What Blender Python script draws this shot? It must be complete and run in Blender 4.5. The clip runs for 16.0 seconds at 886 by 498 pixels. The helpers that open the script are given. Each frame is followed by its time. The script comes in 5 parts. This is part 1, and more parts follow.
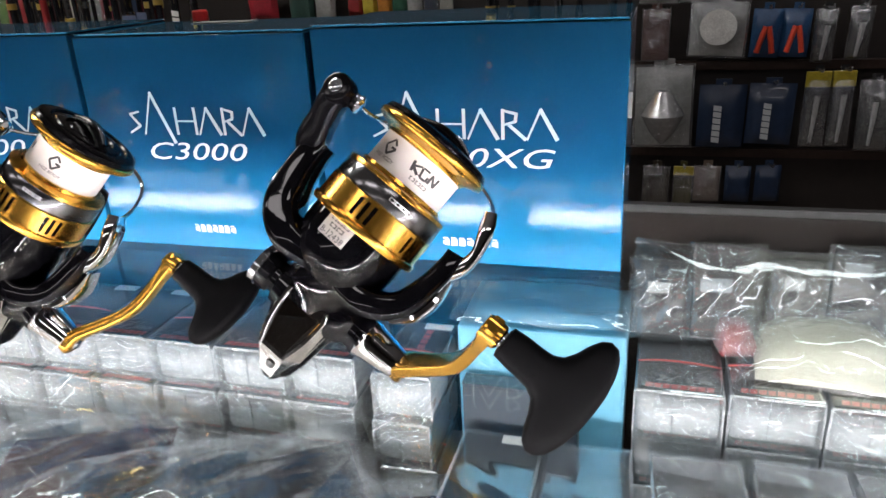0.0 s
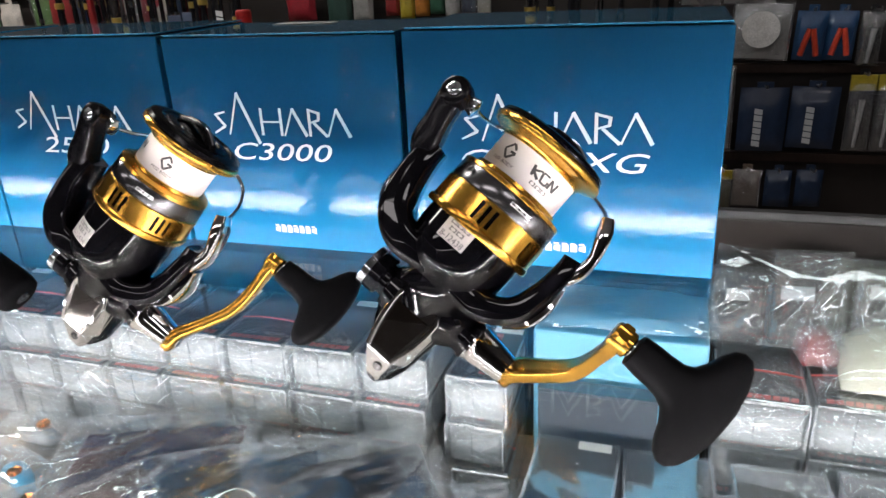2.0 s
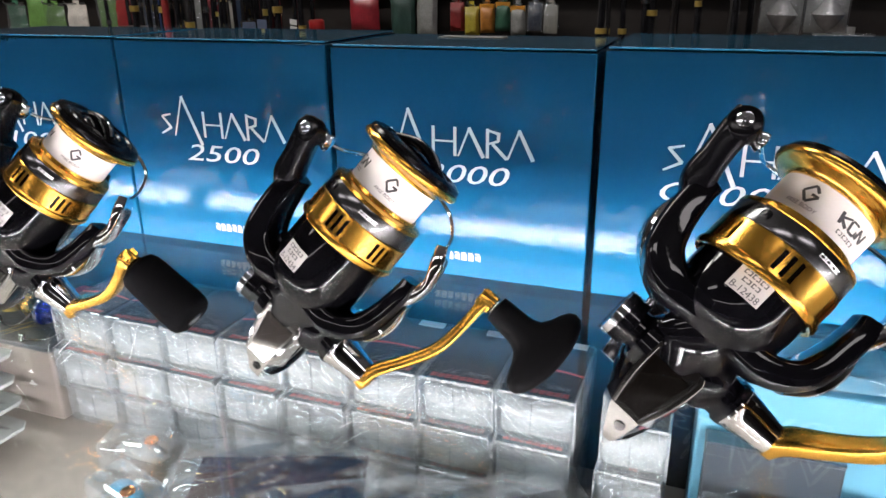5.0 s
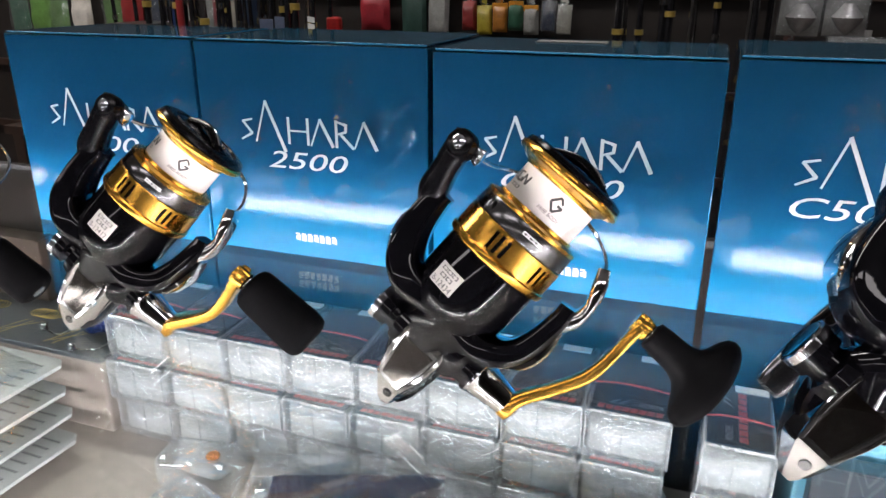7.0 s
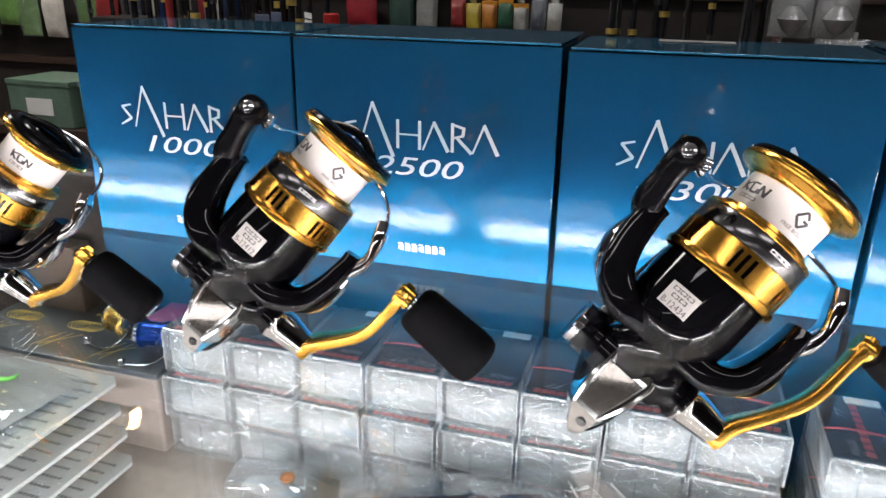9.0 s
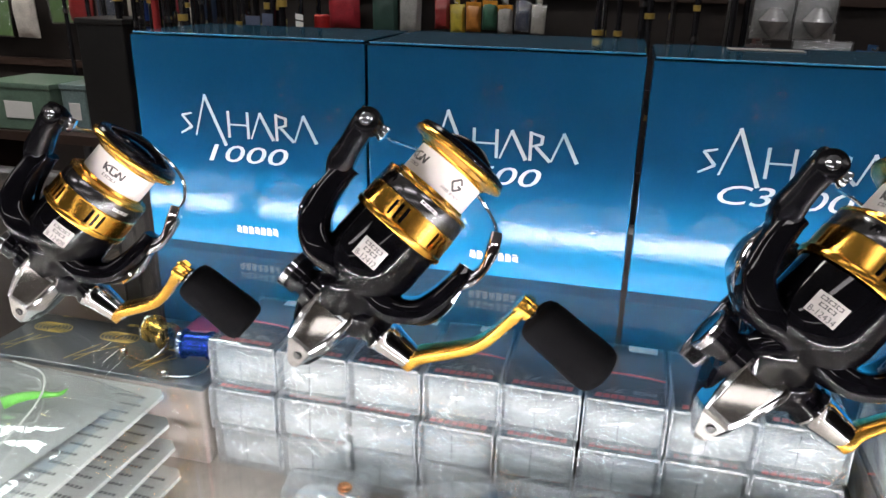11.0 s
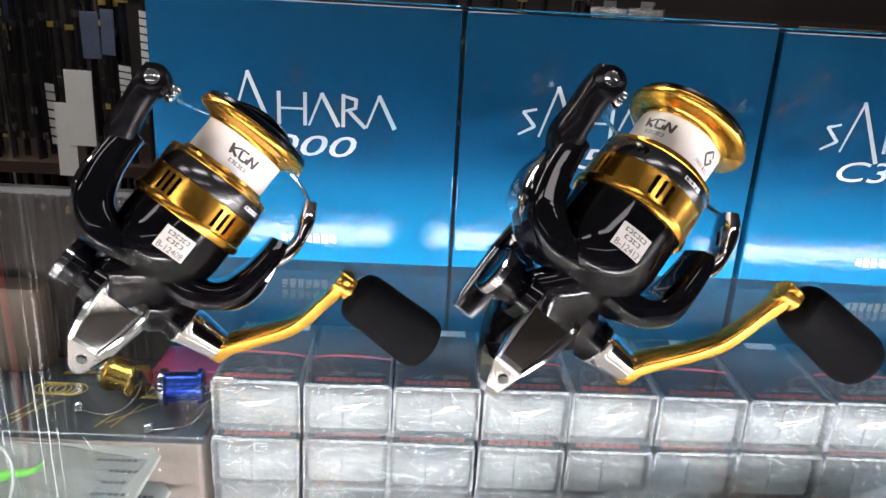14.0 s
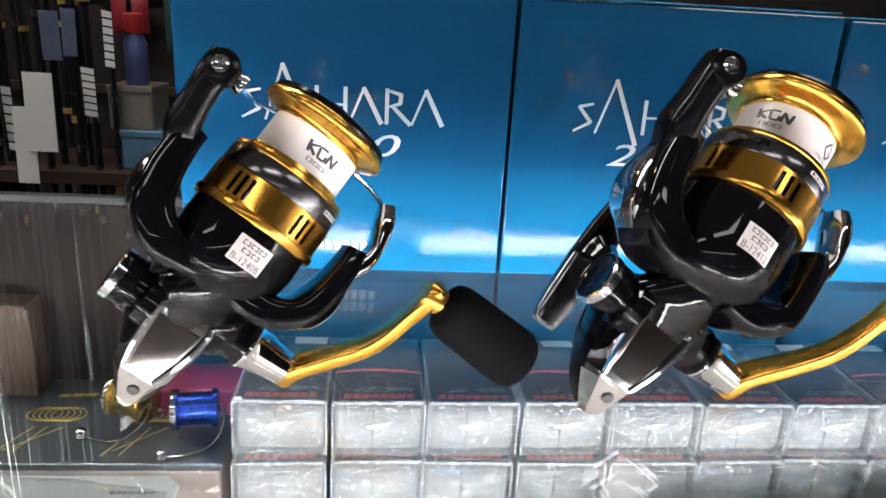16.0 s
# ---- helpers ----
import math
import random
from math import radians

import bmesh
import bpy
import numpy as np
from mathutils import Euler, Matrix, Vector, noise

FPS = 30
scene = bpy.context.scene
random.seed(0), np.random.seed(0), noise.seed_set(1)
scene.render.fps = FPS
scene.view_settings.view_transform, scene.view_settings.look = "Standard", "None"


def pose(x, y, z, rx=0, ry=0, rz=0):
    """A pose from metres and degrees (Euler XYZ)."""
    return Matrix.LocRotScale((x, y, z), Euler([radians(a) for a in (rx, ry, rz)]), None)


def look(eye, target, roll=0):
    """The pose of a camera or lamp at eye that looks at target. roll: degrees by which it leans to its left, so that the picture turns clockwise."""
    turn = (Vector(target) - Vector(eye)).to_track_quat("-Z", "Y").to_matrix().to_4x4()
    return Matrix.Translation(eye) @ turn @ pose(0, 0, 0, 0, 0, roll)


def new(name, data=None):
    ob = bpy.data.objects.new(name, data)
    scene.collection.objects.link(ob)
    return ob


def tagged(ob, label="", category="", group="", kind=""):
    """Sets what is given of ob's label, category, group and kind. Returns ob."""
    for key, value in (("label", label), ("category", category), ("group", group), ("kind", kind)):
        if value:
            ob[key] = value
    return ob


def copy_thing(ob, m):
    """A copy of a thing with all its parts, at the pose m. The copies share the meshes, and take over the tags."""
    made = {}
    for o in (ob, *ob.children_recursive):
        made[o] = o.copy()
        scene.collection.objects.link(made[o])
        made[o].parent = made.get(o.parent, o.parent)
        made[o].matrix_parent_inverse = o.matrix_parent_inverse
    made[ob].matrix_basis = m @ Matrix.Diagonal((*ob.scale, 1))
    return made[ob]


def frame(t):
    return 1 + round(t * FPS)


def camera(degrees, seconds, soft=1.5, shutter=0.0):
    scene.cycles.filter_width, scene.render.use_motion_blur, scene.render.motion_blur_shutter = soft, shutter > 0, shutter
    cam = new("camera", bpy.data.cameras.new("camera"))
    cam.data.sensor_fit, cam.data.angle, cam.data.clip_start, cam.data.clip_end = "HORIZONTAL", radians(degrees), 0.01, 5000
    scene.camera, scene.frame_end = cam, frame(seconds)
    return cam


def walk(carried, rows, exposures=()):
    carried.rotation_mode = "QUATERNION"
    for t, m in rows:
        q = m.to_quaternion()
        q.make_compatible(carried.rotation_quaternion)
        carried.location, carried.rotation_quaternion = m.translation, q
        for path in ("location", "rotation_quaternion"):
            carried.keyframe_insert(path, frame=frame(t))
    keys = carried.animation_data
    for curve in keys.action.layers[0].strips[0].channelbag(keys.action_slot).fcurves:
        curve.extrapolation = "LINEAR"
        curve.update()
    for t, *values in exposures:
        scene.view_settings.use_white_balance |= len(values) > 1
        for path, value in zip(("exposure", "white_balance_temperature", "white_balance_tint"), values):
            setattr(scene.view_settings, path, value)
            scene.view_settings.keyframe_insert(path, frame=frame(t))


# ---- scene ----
cam = camera(62.7, 16.0)
PATH = [
    (0, (0.038, 0.055, 0.133), (-0.02, 1.914, -0.602), -2.9),
    (0.5, (0.033, 0.055, 0.133), (-0.039, 1.917, -0.593), -2.6),
    (1, (0.027, 0.054, 0.135), (-0.069, 1.912, -0.601), -2.6),
    (1.5, (0.018, 0.059, 0.133), (-0.09, 1.916, -0.603), -2.9),
    (2, (0.009, 0.056, 0.135), (-0.113, 1.914, -0.596), -2.8),
    (2.5, (-0.003, 0.063, 0.135), (-0.15, 1.923, -0.586), -2.2),
    (3, (-0.014, 0.065, 0.135), (-0.191, 1.924, -0.581), -2.4),
    (3.5, (-0.023, 0.071, 0.133), (-0.207, 1.929, -0.583), -2.3),
    (4, (-0.032, 0.076, 0.133), (-0.204, 1.939, -0.575), -1.6),
    (4.5, (-0.049, 0.078, 0.133), (-0.229, 1.946, -0.557), -1.0),
    (5, (-0.062, 0.078, 0.135), (-0.258, 1.945, -0.556), -0.6),
    (5.2, (-0.068, 0.079, 0.137), (-0.271, 1.945, -0.555), -0.5),
    (7.3, (-0.125, 0.093, 0.137), (-0.279, 1.96, -0.562), 0.4),
    (7.5, (-0.133, 0.095, 0.138), (-0.255, 1.961, -0.572), 0.5),
    (8, (-0.158, 0.097, 0.139), (-0.272, 1.969, -0.556), 0.7),
    (8.5, (-0.174, 0.1, 0.139), (-0.25, 1.971, -0.564), 0.6),
    (9, (-0.19, 0.106, 0.135), (-0.259, 1.977, -0.566), 0.9),
    (9.2, (-0.197, 0.105, 0.136), (-0.256, 1.977, -0.567), 1.1),
    (11.3, (-0.251, 0.107, 0.138), (-0.189, 1.98, -0.562), 1.1),
    (11.5, (-0.259, 0.114, 0.135), (-0.162, 1.987, -0.561), 1.1),
    (12, (-0.283, 0.122, 0.13), (-0.129, 1.995, -0.554), 1.7),
    (12.5, (-0.304, 0.136, 0.124), (-0.056, 2.002, -0.551), 2.4),
    (13, (-0.323, 0.144, 0.119), (-0.018, 2.005, -0.545), 2.8),
    (13.5, (-0.344, 0.154, 0.115), (0.079, 1.997, -0.536), 2.6),
    (14, (-0.365, 0.166, 0.111), (0.177, 1.98, -0.534), 3.2),
    (14.5, (-0.381, 0.18, 0.106), (0.231, 1.975, -0.529), 3.8),
    (15, (-0.392, 0.19, 0.104), (0.249, 1.973, -0.537), 3.9),
    (15.5, (-0.394, 0.196, 0.102), (0.256, 1.975, -0.539), 3.7),
    (16, (-0.394, 0.197, 0.103), (0.259, 1.979, -0.527), 3.3),
]
walk(cam, [(t, look(eye, target, roll)) for t, eye, target, roll in PATH])

# ---- light: ceiling tubes of the shop, closed room ----
world = bpy.data.worlds.new("shop_air")
scene.world = world
world.use_nodes = True
world.node_tree.nodes["Background"].inputs[0].default_value = (0.75, 0.82, 0.9, 1)
world.node_tree.nodes["Background"].inputs[1].default_value = 0.02
scene.view_settings.exposure = 0.0
TUBE_POWER = 7.6
# power of the two fill lights added for the racks
RACK_FILL_POWER = 26.0
# strength of the unseen lamps added under the glass
ADDED_LAMP_POWER = 370.0

# The counter stands turned: its length is u, its depth is v.
W = pose(0, 0, 0, 0, 0, -14.6)


# ---- building helpers ----
def finish(me, angle=38):
    flat = me.attributes.get("flat")
    smooth = [True] * len(me.polygons) if flat is None else [d.value == 0 for d in flat.data]
    if flat is not None:
        me.attributes.remove(flat)
    me.set_sharp_from_angle(angle=radians(angle))
    me.polygons.foreach_set("use_smooth", smooth)
    return me


def part(name, bm, material, parent=None, label="", angle=38):
    """One bmesh as one mesh object under a thing or a part."""
    bmesh.ops.recalc_face_normals(bm, faces=bm.faces)
    me = bpy.data.meshes.new(name)
    bm.to_mesh(me)
    bm.free()
    for m in (material if isinstance(material, (list, tuple)) else [material]):
        me.materials.append(m)
    ob = new(name, finish(me, angle))
    if parent is not None:
        ob.parent = parent
    if label:
        ob["label"] = label
    return ob


def thing(name, m, label, category, group="", kind=""):
    ob = new(name)
    ob.empty_display_size = 0.01
    ob.matrix_world = m
    return tagged(ob, label, category, group, kind)


def block(bm, c, size, bevel=0.0, segments=2, m=None):
    r = bmesh.ops.create_cube(bm, size=1.0)
    vs = r["verts"]
    bmesh.ops.scale(bm, vec=size, verts=vs)
    bmesh.ops.translate(bm, vec=c, verts=vs)
    if bevel:
        es = list({e for v in vs for e in v.link_edges})
        r = bmesh.ops.bevel(bm, geom=es, offset=bevel, segments=segments, affect="EDGES", profile=0.5)
        vs = list({v for f in r["faces"] for v in f.verts} | {v for v in vs if v.is_valid})
    layer = bm.faces.layers.int.get("flat") or bm.faces.layers.int.new("flat")
    for f in {f for v in vs if v.is_valid for f in v.link_faces}:
        f[layer] = 1
    if m is not None:
        bmesh.ops.transform(bm, matrix=m, verts=vs)
    return vs


def ring_loft(bm, rings, close=True, cap=True):
    """Skin over rings of points, all with the same count."""
    made = [[bm.verts.new(p) for p in ring] for ring in rings]
    n = len(made[0])
    for a, b in zip(made, made[1:]):
        for i in range(n if close else n - 1):
            bm.faces.new((a[i], a[(i + 1) % n], b[(i + 1) % n], b[i]))
    if cap:
        bm.faces.new(made[0][::-1])
        bm.faces.new(made[-1])
    return made


def lathe(bm, profile, seg=48, cap=True, axis="Z", c=(0, 0, 0)):
    def place(r, h, a):
        x, y = r * math.cos(a), r * math.sin(a)
        p = (x, y, h) if axis == "Z" else (h, x, y)
        return (p[0] + c[0], p[1] + c[1], p[2] + c[2])
    return ring_loft(bm, [[place(r, h, 2 * math.pi * k / seg) for k in range(seg)] for r, h in profile], cap=cap)


def smooth_path(pts, n=6):
    """Catmull-Rom points through pts."""
    p = [Vector(q) for q in pts]
    p = [2 * p[0] - p[1]] + p + [2 * p[-1] - p[-2]]
    out = []
    for i in range(1, len(p) - 2):
        for k in range(n):
            t = k / n
            out.append(0.5 * (2 * p[i] + (p[i + 1] - p[i - 1]) * t + (2 * p[i - 1] - 5 * p[i] + 4 * p[i + 1] - p[i + 2]) * t * t
                              + (3 * p[i] - p[i - 1] - 3 * p[i + 1] + p[i + 2]) * t ** 3))
    out.append(p[-2])
    return out


def tube(bm, pts, radius, seg=8, n=6):
    path = smooth_path(pts, n) if n else [Vector(q) for q in pts]
    rings, side = [], None
    for i, q in enumerate(path):
        d = (path[min(i + 1, len(path) - 1)] - path[max(i - 1, 0)]).normalized()
        side = (side - d * side.dot(d)).normalized() if side is not None else d.orthogonal().normalized()
        up = d.cross(side)
        r = radius(i / (len(path) - 1)) if callable(radius) else radius
        rings.append([q + r * (math.cos(2 * math.pi * k / seg) * side + math.sin(2 * math.pi * k / seg) * up) for k in range(seg)])
    return ring_loft(bm, rings)


def bar(bm, pts, widths, thick, across=(0, 1, 0), seg=12, power=0.55, n=5):
    """A rounded flat bar along a path: width lies along `across`, thickness across that."""
    path = smooth_path(pts, n)
    ws, ts = smooth_path([(w, t, 0) for w, t in zip(widths, thick)], n), None
    rings = []
    for i, q in enumerate(path):
        d = (path[min(i + 1, len(path) - 1)] - path[max(i - 1, 0)]).normalized()
        a = Vector(across)
        a = (a - d * a.dot(d)).normalized()
        b = d.cross(a)
        w, t = ws[i].x / 2, ws[i].y / 2
        ring = []
        for k in range(seg):
            th = 2 * math.pi * (k + 0.5) / seg
            cx, sy = math.cos(th), math.sin(th)
            ring.append(q + a * w * math.copysign(abs(cx) ** power, cx) + b * t * math.copysign(abs(sy) ** power, sy))
        rings.append(ring)
    return ring_loft(bm, rings)


def prism(bm, outline, thick, m=None, bevel=0.0, segments=3):
    """An outline in x, y made `thick` along z, with rounded rims."""
    a = [bm.verts.new((x, y, -thick / 2)) for x, y in outline]
    b = [bm.verts.new((x, y, thick / 2)) for x, y in outline]
    n = len(outline)
    caps = [bm.faces.new(a[::-1]), bm.faces.new(b)]
    for i in range(n):
        bm.faces.new((a[i], a[(i + 1) % n], b[(i + 1) % n], b[i]))
    vs = a + b
    if bevel:
        es = list({e for f in caps for e in f.edges})
        r = bmesh.ops.bevel(bm, geom=es, offset=bevel, segments=segments, affect="EDGES", profile=0.5)
        vs = list({v for f in r["faces"] for v in f.verts} | {v for v in vs if v.is_valid})
    if m is not None:
        bmesh.ops.transform(bm, matrix=m, verts=vs)
    return vs


def sheet(bm, nx, ny, f):
    """A grid of nx by ny cells; f(a, b) with a, b from 0 to 1 gives the place."""
    g = [[bm.verts.new(f(i / nx, j / ny)) for i in range(nx + 1)] for j in range(ny + 1)]
    for j in range(ny):
        for i in range(nx):
            bm.faces.new((g[j][i], g[j][i + 1], g[j + 1][i + 1], g[j + 1][i]))


def lettering(text, height, width=None, shear=0.0, offset=0.0):
    """A flat bmesh of writing in x, y, from its lower left corner."""
    cu = bpy.data.curves.new("writing", "FONT")
    cu.body, cu.size, cu.shear, cu.resolution_u, cu.offset = text, 1.0, shear, 3, offset
    ob = bpy.data.objects.new("writing", cu)
    scene.collection.objects.link(ob)
    me = bpy.data.meshes.new_from_object(ob.evaluated_get(bpy.context.evaluated_depsgraph_get()))
    bpy.data.objects.remove(ob)
    bpy.data.curves.remove(cu)
    bm = bmesh.new()
    bm.from_mesh(me)
    bpy.data.meshes.remove(me)
    xs = [v.co.x for v in bm.verts]
    ys = [v.co.y for v in bm.verts]
    x0, y0, sx, sy = min(xs), min(ys), max(xs) - min(xs), max(ys) - min(ys)
    k = height / sy
    kx = width / sx if width else k
    for v in bm.verts:
        v.co = ((v.co.x - x0) * kx, (v.co.y - y0) * k, 0)
    return bm


def strokes(bm, lines, z=0.0):
    """Flat bars: each (x0, y0, x1, y1, thickness at both ends)."""
    for x0, y0, x1, y1, w0, w1 in lines:
        d = Vector((x1 - x0, y1 - y0, 0)).normalized()
        p = Vector((-d.y, d.x, 0))
        q = [Vector((x0, y0, z)) + p * w0 / 2, Vector((x0, y0, z)) - p * w0 / 2, Vector((x1, y1, z)) - p * w1 / 2, Vector((x1, y1, z)) + p * w1 / 2]
        bm.faces.new([bm.verts.new(v) for v in q])


# ---- materials ----
def material(name, color, rough=0.5, metal=0.0, coat=0.0, var=0.15, scale=60.0, bump=0.0, bump_scale=None, rough_var=0.1, ior=1.45, spread=0.0):
    """Principled surface with a coarse and a fine variation of colour, gloss and relief; sizes by object space."""
    m = bpy.data.materials.new(name)
    m.use_nodes = True
    nt = m.node_tree
    b = nt.nodes["Principled BSDF"]
    L, N = nt.links.new, nt.nodes.new
    co = N("ShaderNodeTexCoord")
    n1, n2 = N("ShaderNodeTexNoise"), N("ShaderNodeTexNoise")
    n1.inputs["Scale"].default_value, n1.inputs["Detail"].default_value = scale, 3
    n2.inputs["Scale"].default_value, n2.inputs["Detail"].default_value = scale * 9, 4
    for n in (n1, n2):
        L(co.outputs["Object"], n.inputs["Vector"])
    mix = N("ShaderNodeMath")
    mix.operation = "MULTIPLY_ADD"
    mix.inputs[1].default_value = 0.5
    L(n2.outputs[0], mix.inputs[0])
    half = N("ShaderNodeMath")
    half.operation = "MULTIPLY"
    half.inputs[1].default_value = 0.5
    L(n1.outputs[0], half.inputs[0])
    L(half.outputs[0], mix.inputs[2])
    ramp = N("ShaderNodeMapRange")
    ramp.inputs["From Min"].default_value, ramp.inputs["From Max"].default_value = 0.3, 0.7
    ramp.inputs["To Min"].default_value, ramp.inputs["To Max"].default_value = 1 - var, 1 + var
    L(mix.outputs[0], ramp.inputs["Value"])
    mul = N("ShaderNodeVectorMath")
    mul.operation = "SCALE"
    mul.inputs[0].default_value = color
    L(ramp.outputs[0], mul.inputs["Scale"])
    if spread:
        info = N("ShaderNodeObjectInfo")
        hs = N("ShaderNodeHueSaturation")
        mr = N("ShaderNodeMapRange")
        mr.inputs["To Min"].default_value, mr.inputs["To Max"].default_value = 1 - spread, 1 + spread
        L(info.outputs["Random"], mr.inputs["Value"])
        L(mr.outputs[0], hs.inputs["Value"])
        L(mul.outputs[0], hs.inputs["Color"])
        L(hs.outputs[0], b.inputs["Base Color"])
    else:
        L(mul.outputs[0], b.inputs["Base Color"])
    rr = N("ShaderNodeMapRange")
    rr.inputs["From Min"].default_value, rr.inputs["From Max"].default_value = 0.3, 0.7
    rr.inputs["To Min"].default_value, rr.inputs["To Max"].default_value = max(0.0, rough * (1 - rough_var)), min(1.0, rough * (1 + rough_var))
    L(n1.outputs[0], rr.inputs["Value"])
    L(rr.outputs[0], b.inputs["Roughness"])
    b.inputs["Metallic"].default_value = metal
    b.inputs["IOR"].default_value = ior
    b.inputs["Coat Weight"].default_value = coat
    b.inputs["Coat Roughness"].default_value = 0.04
    if bump:
        n3 = N("ShaderNodeTexNoise")
        n3.inputs["Scale"].default_value, n3.inputs["Detail"].default_value = bump_scale or scale * 12, 3
        L(co.outputs["Object"], n3.inputs["Vector"])
        bp = N("ShaderNodeBump")
        bp.inputs["Strength"].default_value, bp.inputs["Distance"].default_value = bump, 0.0008
        L(n3.outputs[0], bp.inputs["Height"])
        L(bp.outputs[0], b.inputs["Normal"])
    return m


def clear_plastic(name, tint=(0.93, 0.95, 0.96), share=0.75, crinkle=0.35, scale=60.0, rough=0.08, film=0.0, fold=(1.0, 1.0, 2.6)):
    """Thin clear plastic: light goes straight through, and a crinkled gloss lies on it; film paints white glints along
    the folds.
    """
    m = bpy.data.materials.new(name)
    m.use_nodes = True
    nt = m.node_tree
    nt.nodes.clear()
    L, N = nt.links.new, nt.nodes.new
    out, mix = N("ShaderNodeOutputMaterial"), N("ShaderNodeMixShader")
    tr, gl = N("ShaderNodeBsdfTransparent"), N("ShaderNodeBsdfGlossy")
    tr.inputs[0].default_value = (*tint, 1)
    gl.inputs["Roughness"].default_value = rough
    gl.inputs["Color"].default_value = (0.95, 0.97, 1, 1)
    co, nz, vo = N("ShaderNodeTexCoord"), N("ShaderNodeTexNoise"), N("ShaderNodeTexNoise")
    nz.noise_type = "RIDGED_MULTIFRACTAL"
    nz.inputs["Scale"].default_value, nz.inputs["Detail"].default_value = scale, 1
    vo.inputs["Scale"].default_value, vo.inputs["Detail"].default_value = scale * 0.35, 1
    mp = N("ShaderNodeMapping")
    mp.inputs["Scale"].default_value = fold
    L(co.outputs["Object"], mp.inputs[0])
    L(mp.outputs[0], nz.inputs["Vector"])
    L(mp.outputs[0], vo.inputs["Vector"])
    nz.inputs["Distortion"].default_value = 1.6
    add = N("ShaderNodeMath")
    add.operation = "ADD"
    L(nz.outputs[0], add.inputs[0])
    L(vo.outputs[0], add.inputs[1])
    bp = N("ShaderNodeBump")
    bp.inputs["Strength"].default_value, bp.inputs["Distance"].default_value = crinkle, 0.18 / scale
    L(add.outputs[0], bp.inputs["Height"])
    L(bp.outputs[0], gl.inputs["Normal"])
    lw, fr = N("ShaderNodeLayerWeight"), N("ShaderNodeMath")
    lw.inputs["Blend"].default_value = 0.5
    fr.operation = "POWER"
    fr.inputs[1].default_value = 4.0
    L(bp.outputs[0], lw.inputs["Normal"])
    L(lw.outputs["Facing"], fr.inputs[0])
    mr = N("ShaderNodeMapRange")
    mr.inputs["To Min"].default_value, mr.inputs["To Max"].default_value = 1 - share, 1.0
    L(fr.outputs[0], mr.inputs["Value"])
    L(mr.outputs[0], mix.inputs[0])
    L(tr.outputs[0], mix.inputs[1])
    last = gl
    # White diffuse that follows the folds: glints painted into the plastic's colour.
    if film:
        df, m2 = N("ShaderNodeBsdfDiffuse"), N("ShaderNodeMixShader")
        df.inputs[0].default_value = (0.86, 0.87, 0.88, 1)
        fm = N("ShaderNodeMapRange")
        fm.inputs["From Min"].default_value, fm.inputs["From Max"].default_value = 0.55, 1.2
        fm.inputs["To Min"].default_value, fm.inputs["To Max"].default_value = film * 0.45, min(1.0, film * 1.7)
        L(add.outputs[0], fm.inputs["Value"])
        L(fm.outputs[0], m2.inputs[0])
        L(gl.outputs[0], m2.inputs[1])
        L(df.outputs[0], m2.inputs[2])
        last = m2
    L(last.outputs[0], mix.inputs[2])
    L(mix.outputs[0], out.inputs[0])
    return m


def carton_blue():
    """Glossy printed card: the colour runs from sky blue at the foot to deep blue at the top."""
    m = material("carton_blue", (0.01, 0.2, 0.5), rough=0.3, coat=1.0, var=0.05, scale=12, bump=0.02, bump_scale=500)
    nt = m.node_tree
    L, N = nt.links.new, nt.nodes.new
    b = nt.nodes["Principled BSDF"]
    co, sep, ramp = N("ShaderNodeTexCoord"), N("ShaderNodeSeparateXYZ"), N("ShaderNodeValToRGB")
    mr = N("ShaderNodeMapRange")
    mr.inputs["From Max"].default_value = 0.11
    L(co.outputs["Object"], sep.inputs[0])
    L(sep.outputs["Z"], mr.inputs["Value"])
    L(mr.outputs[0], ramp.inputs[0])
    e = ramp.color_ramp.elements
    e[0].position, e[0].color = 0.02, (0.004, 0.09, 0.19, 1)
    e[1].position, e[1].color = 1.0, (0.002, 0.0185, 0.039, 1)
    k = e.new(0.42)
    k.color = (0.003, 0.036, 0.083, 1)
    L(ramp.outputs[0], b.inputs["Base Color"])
    # a slightly wavy varnish
    nz, bp = N("ShaderNodeTexNoise"), N("ShaderNodeBump")
    nz.inputs["Scale"].default_value, nz.inputs["Detail"].default_value = 330, 3
    L(co.outputs["Object"], nz.inputs["Vector"])
    bp.inputs["Strength"].default_value, bp.inputs["Distance"].default_value = 0.07, 0.0005
    L(nz.outputs[0], bp.inputs["Height"])
    L(bp.outputs[0], b.inputs["Coat Normal"])
    b.inputs["Coat Roughness"].default_value = 0.02
    b.inputs["Specular IOR Level"].default_value = 0.0
    return m


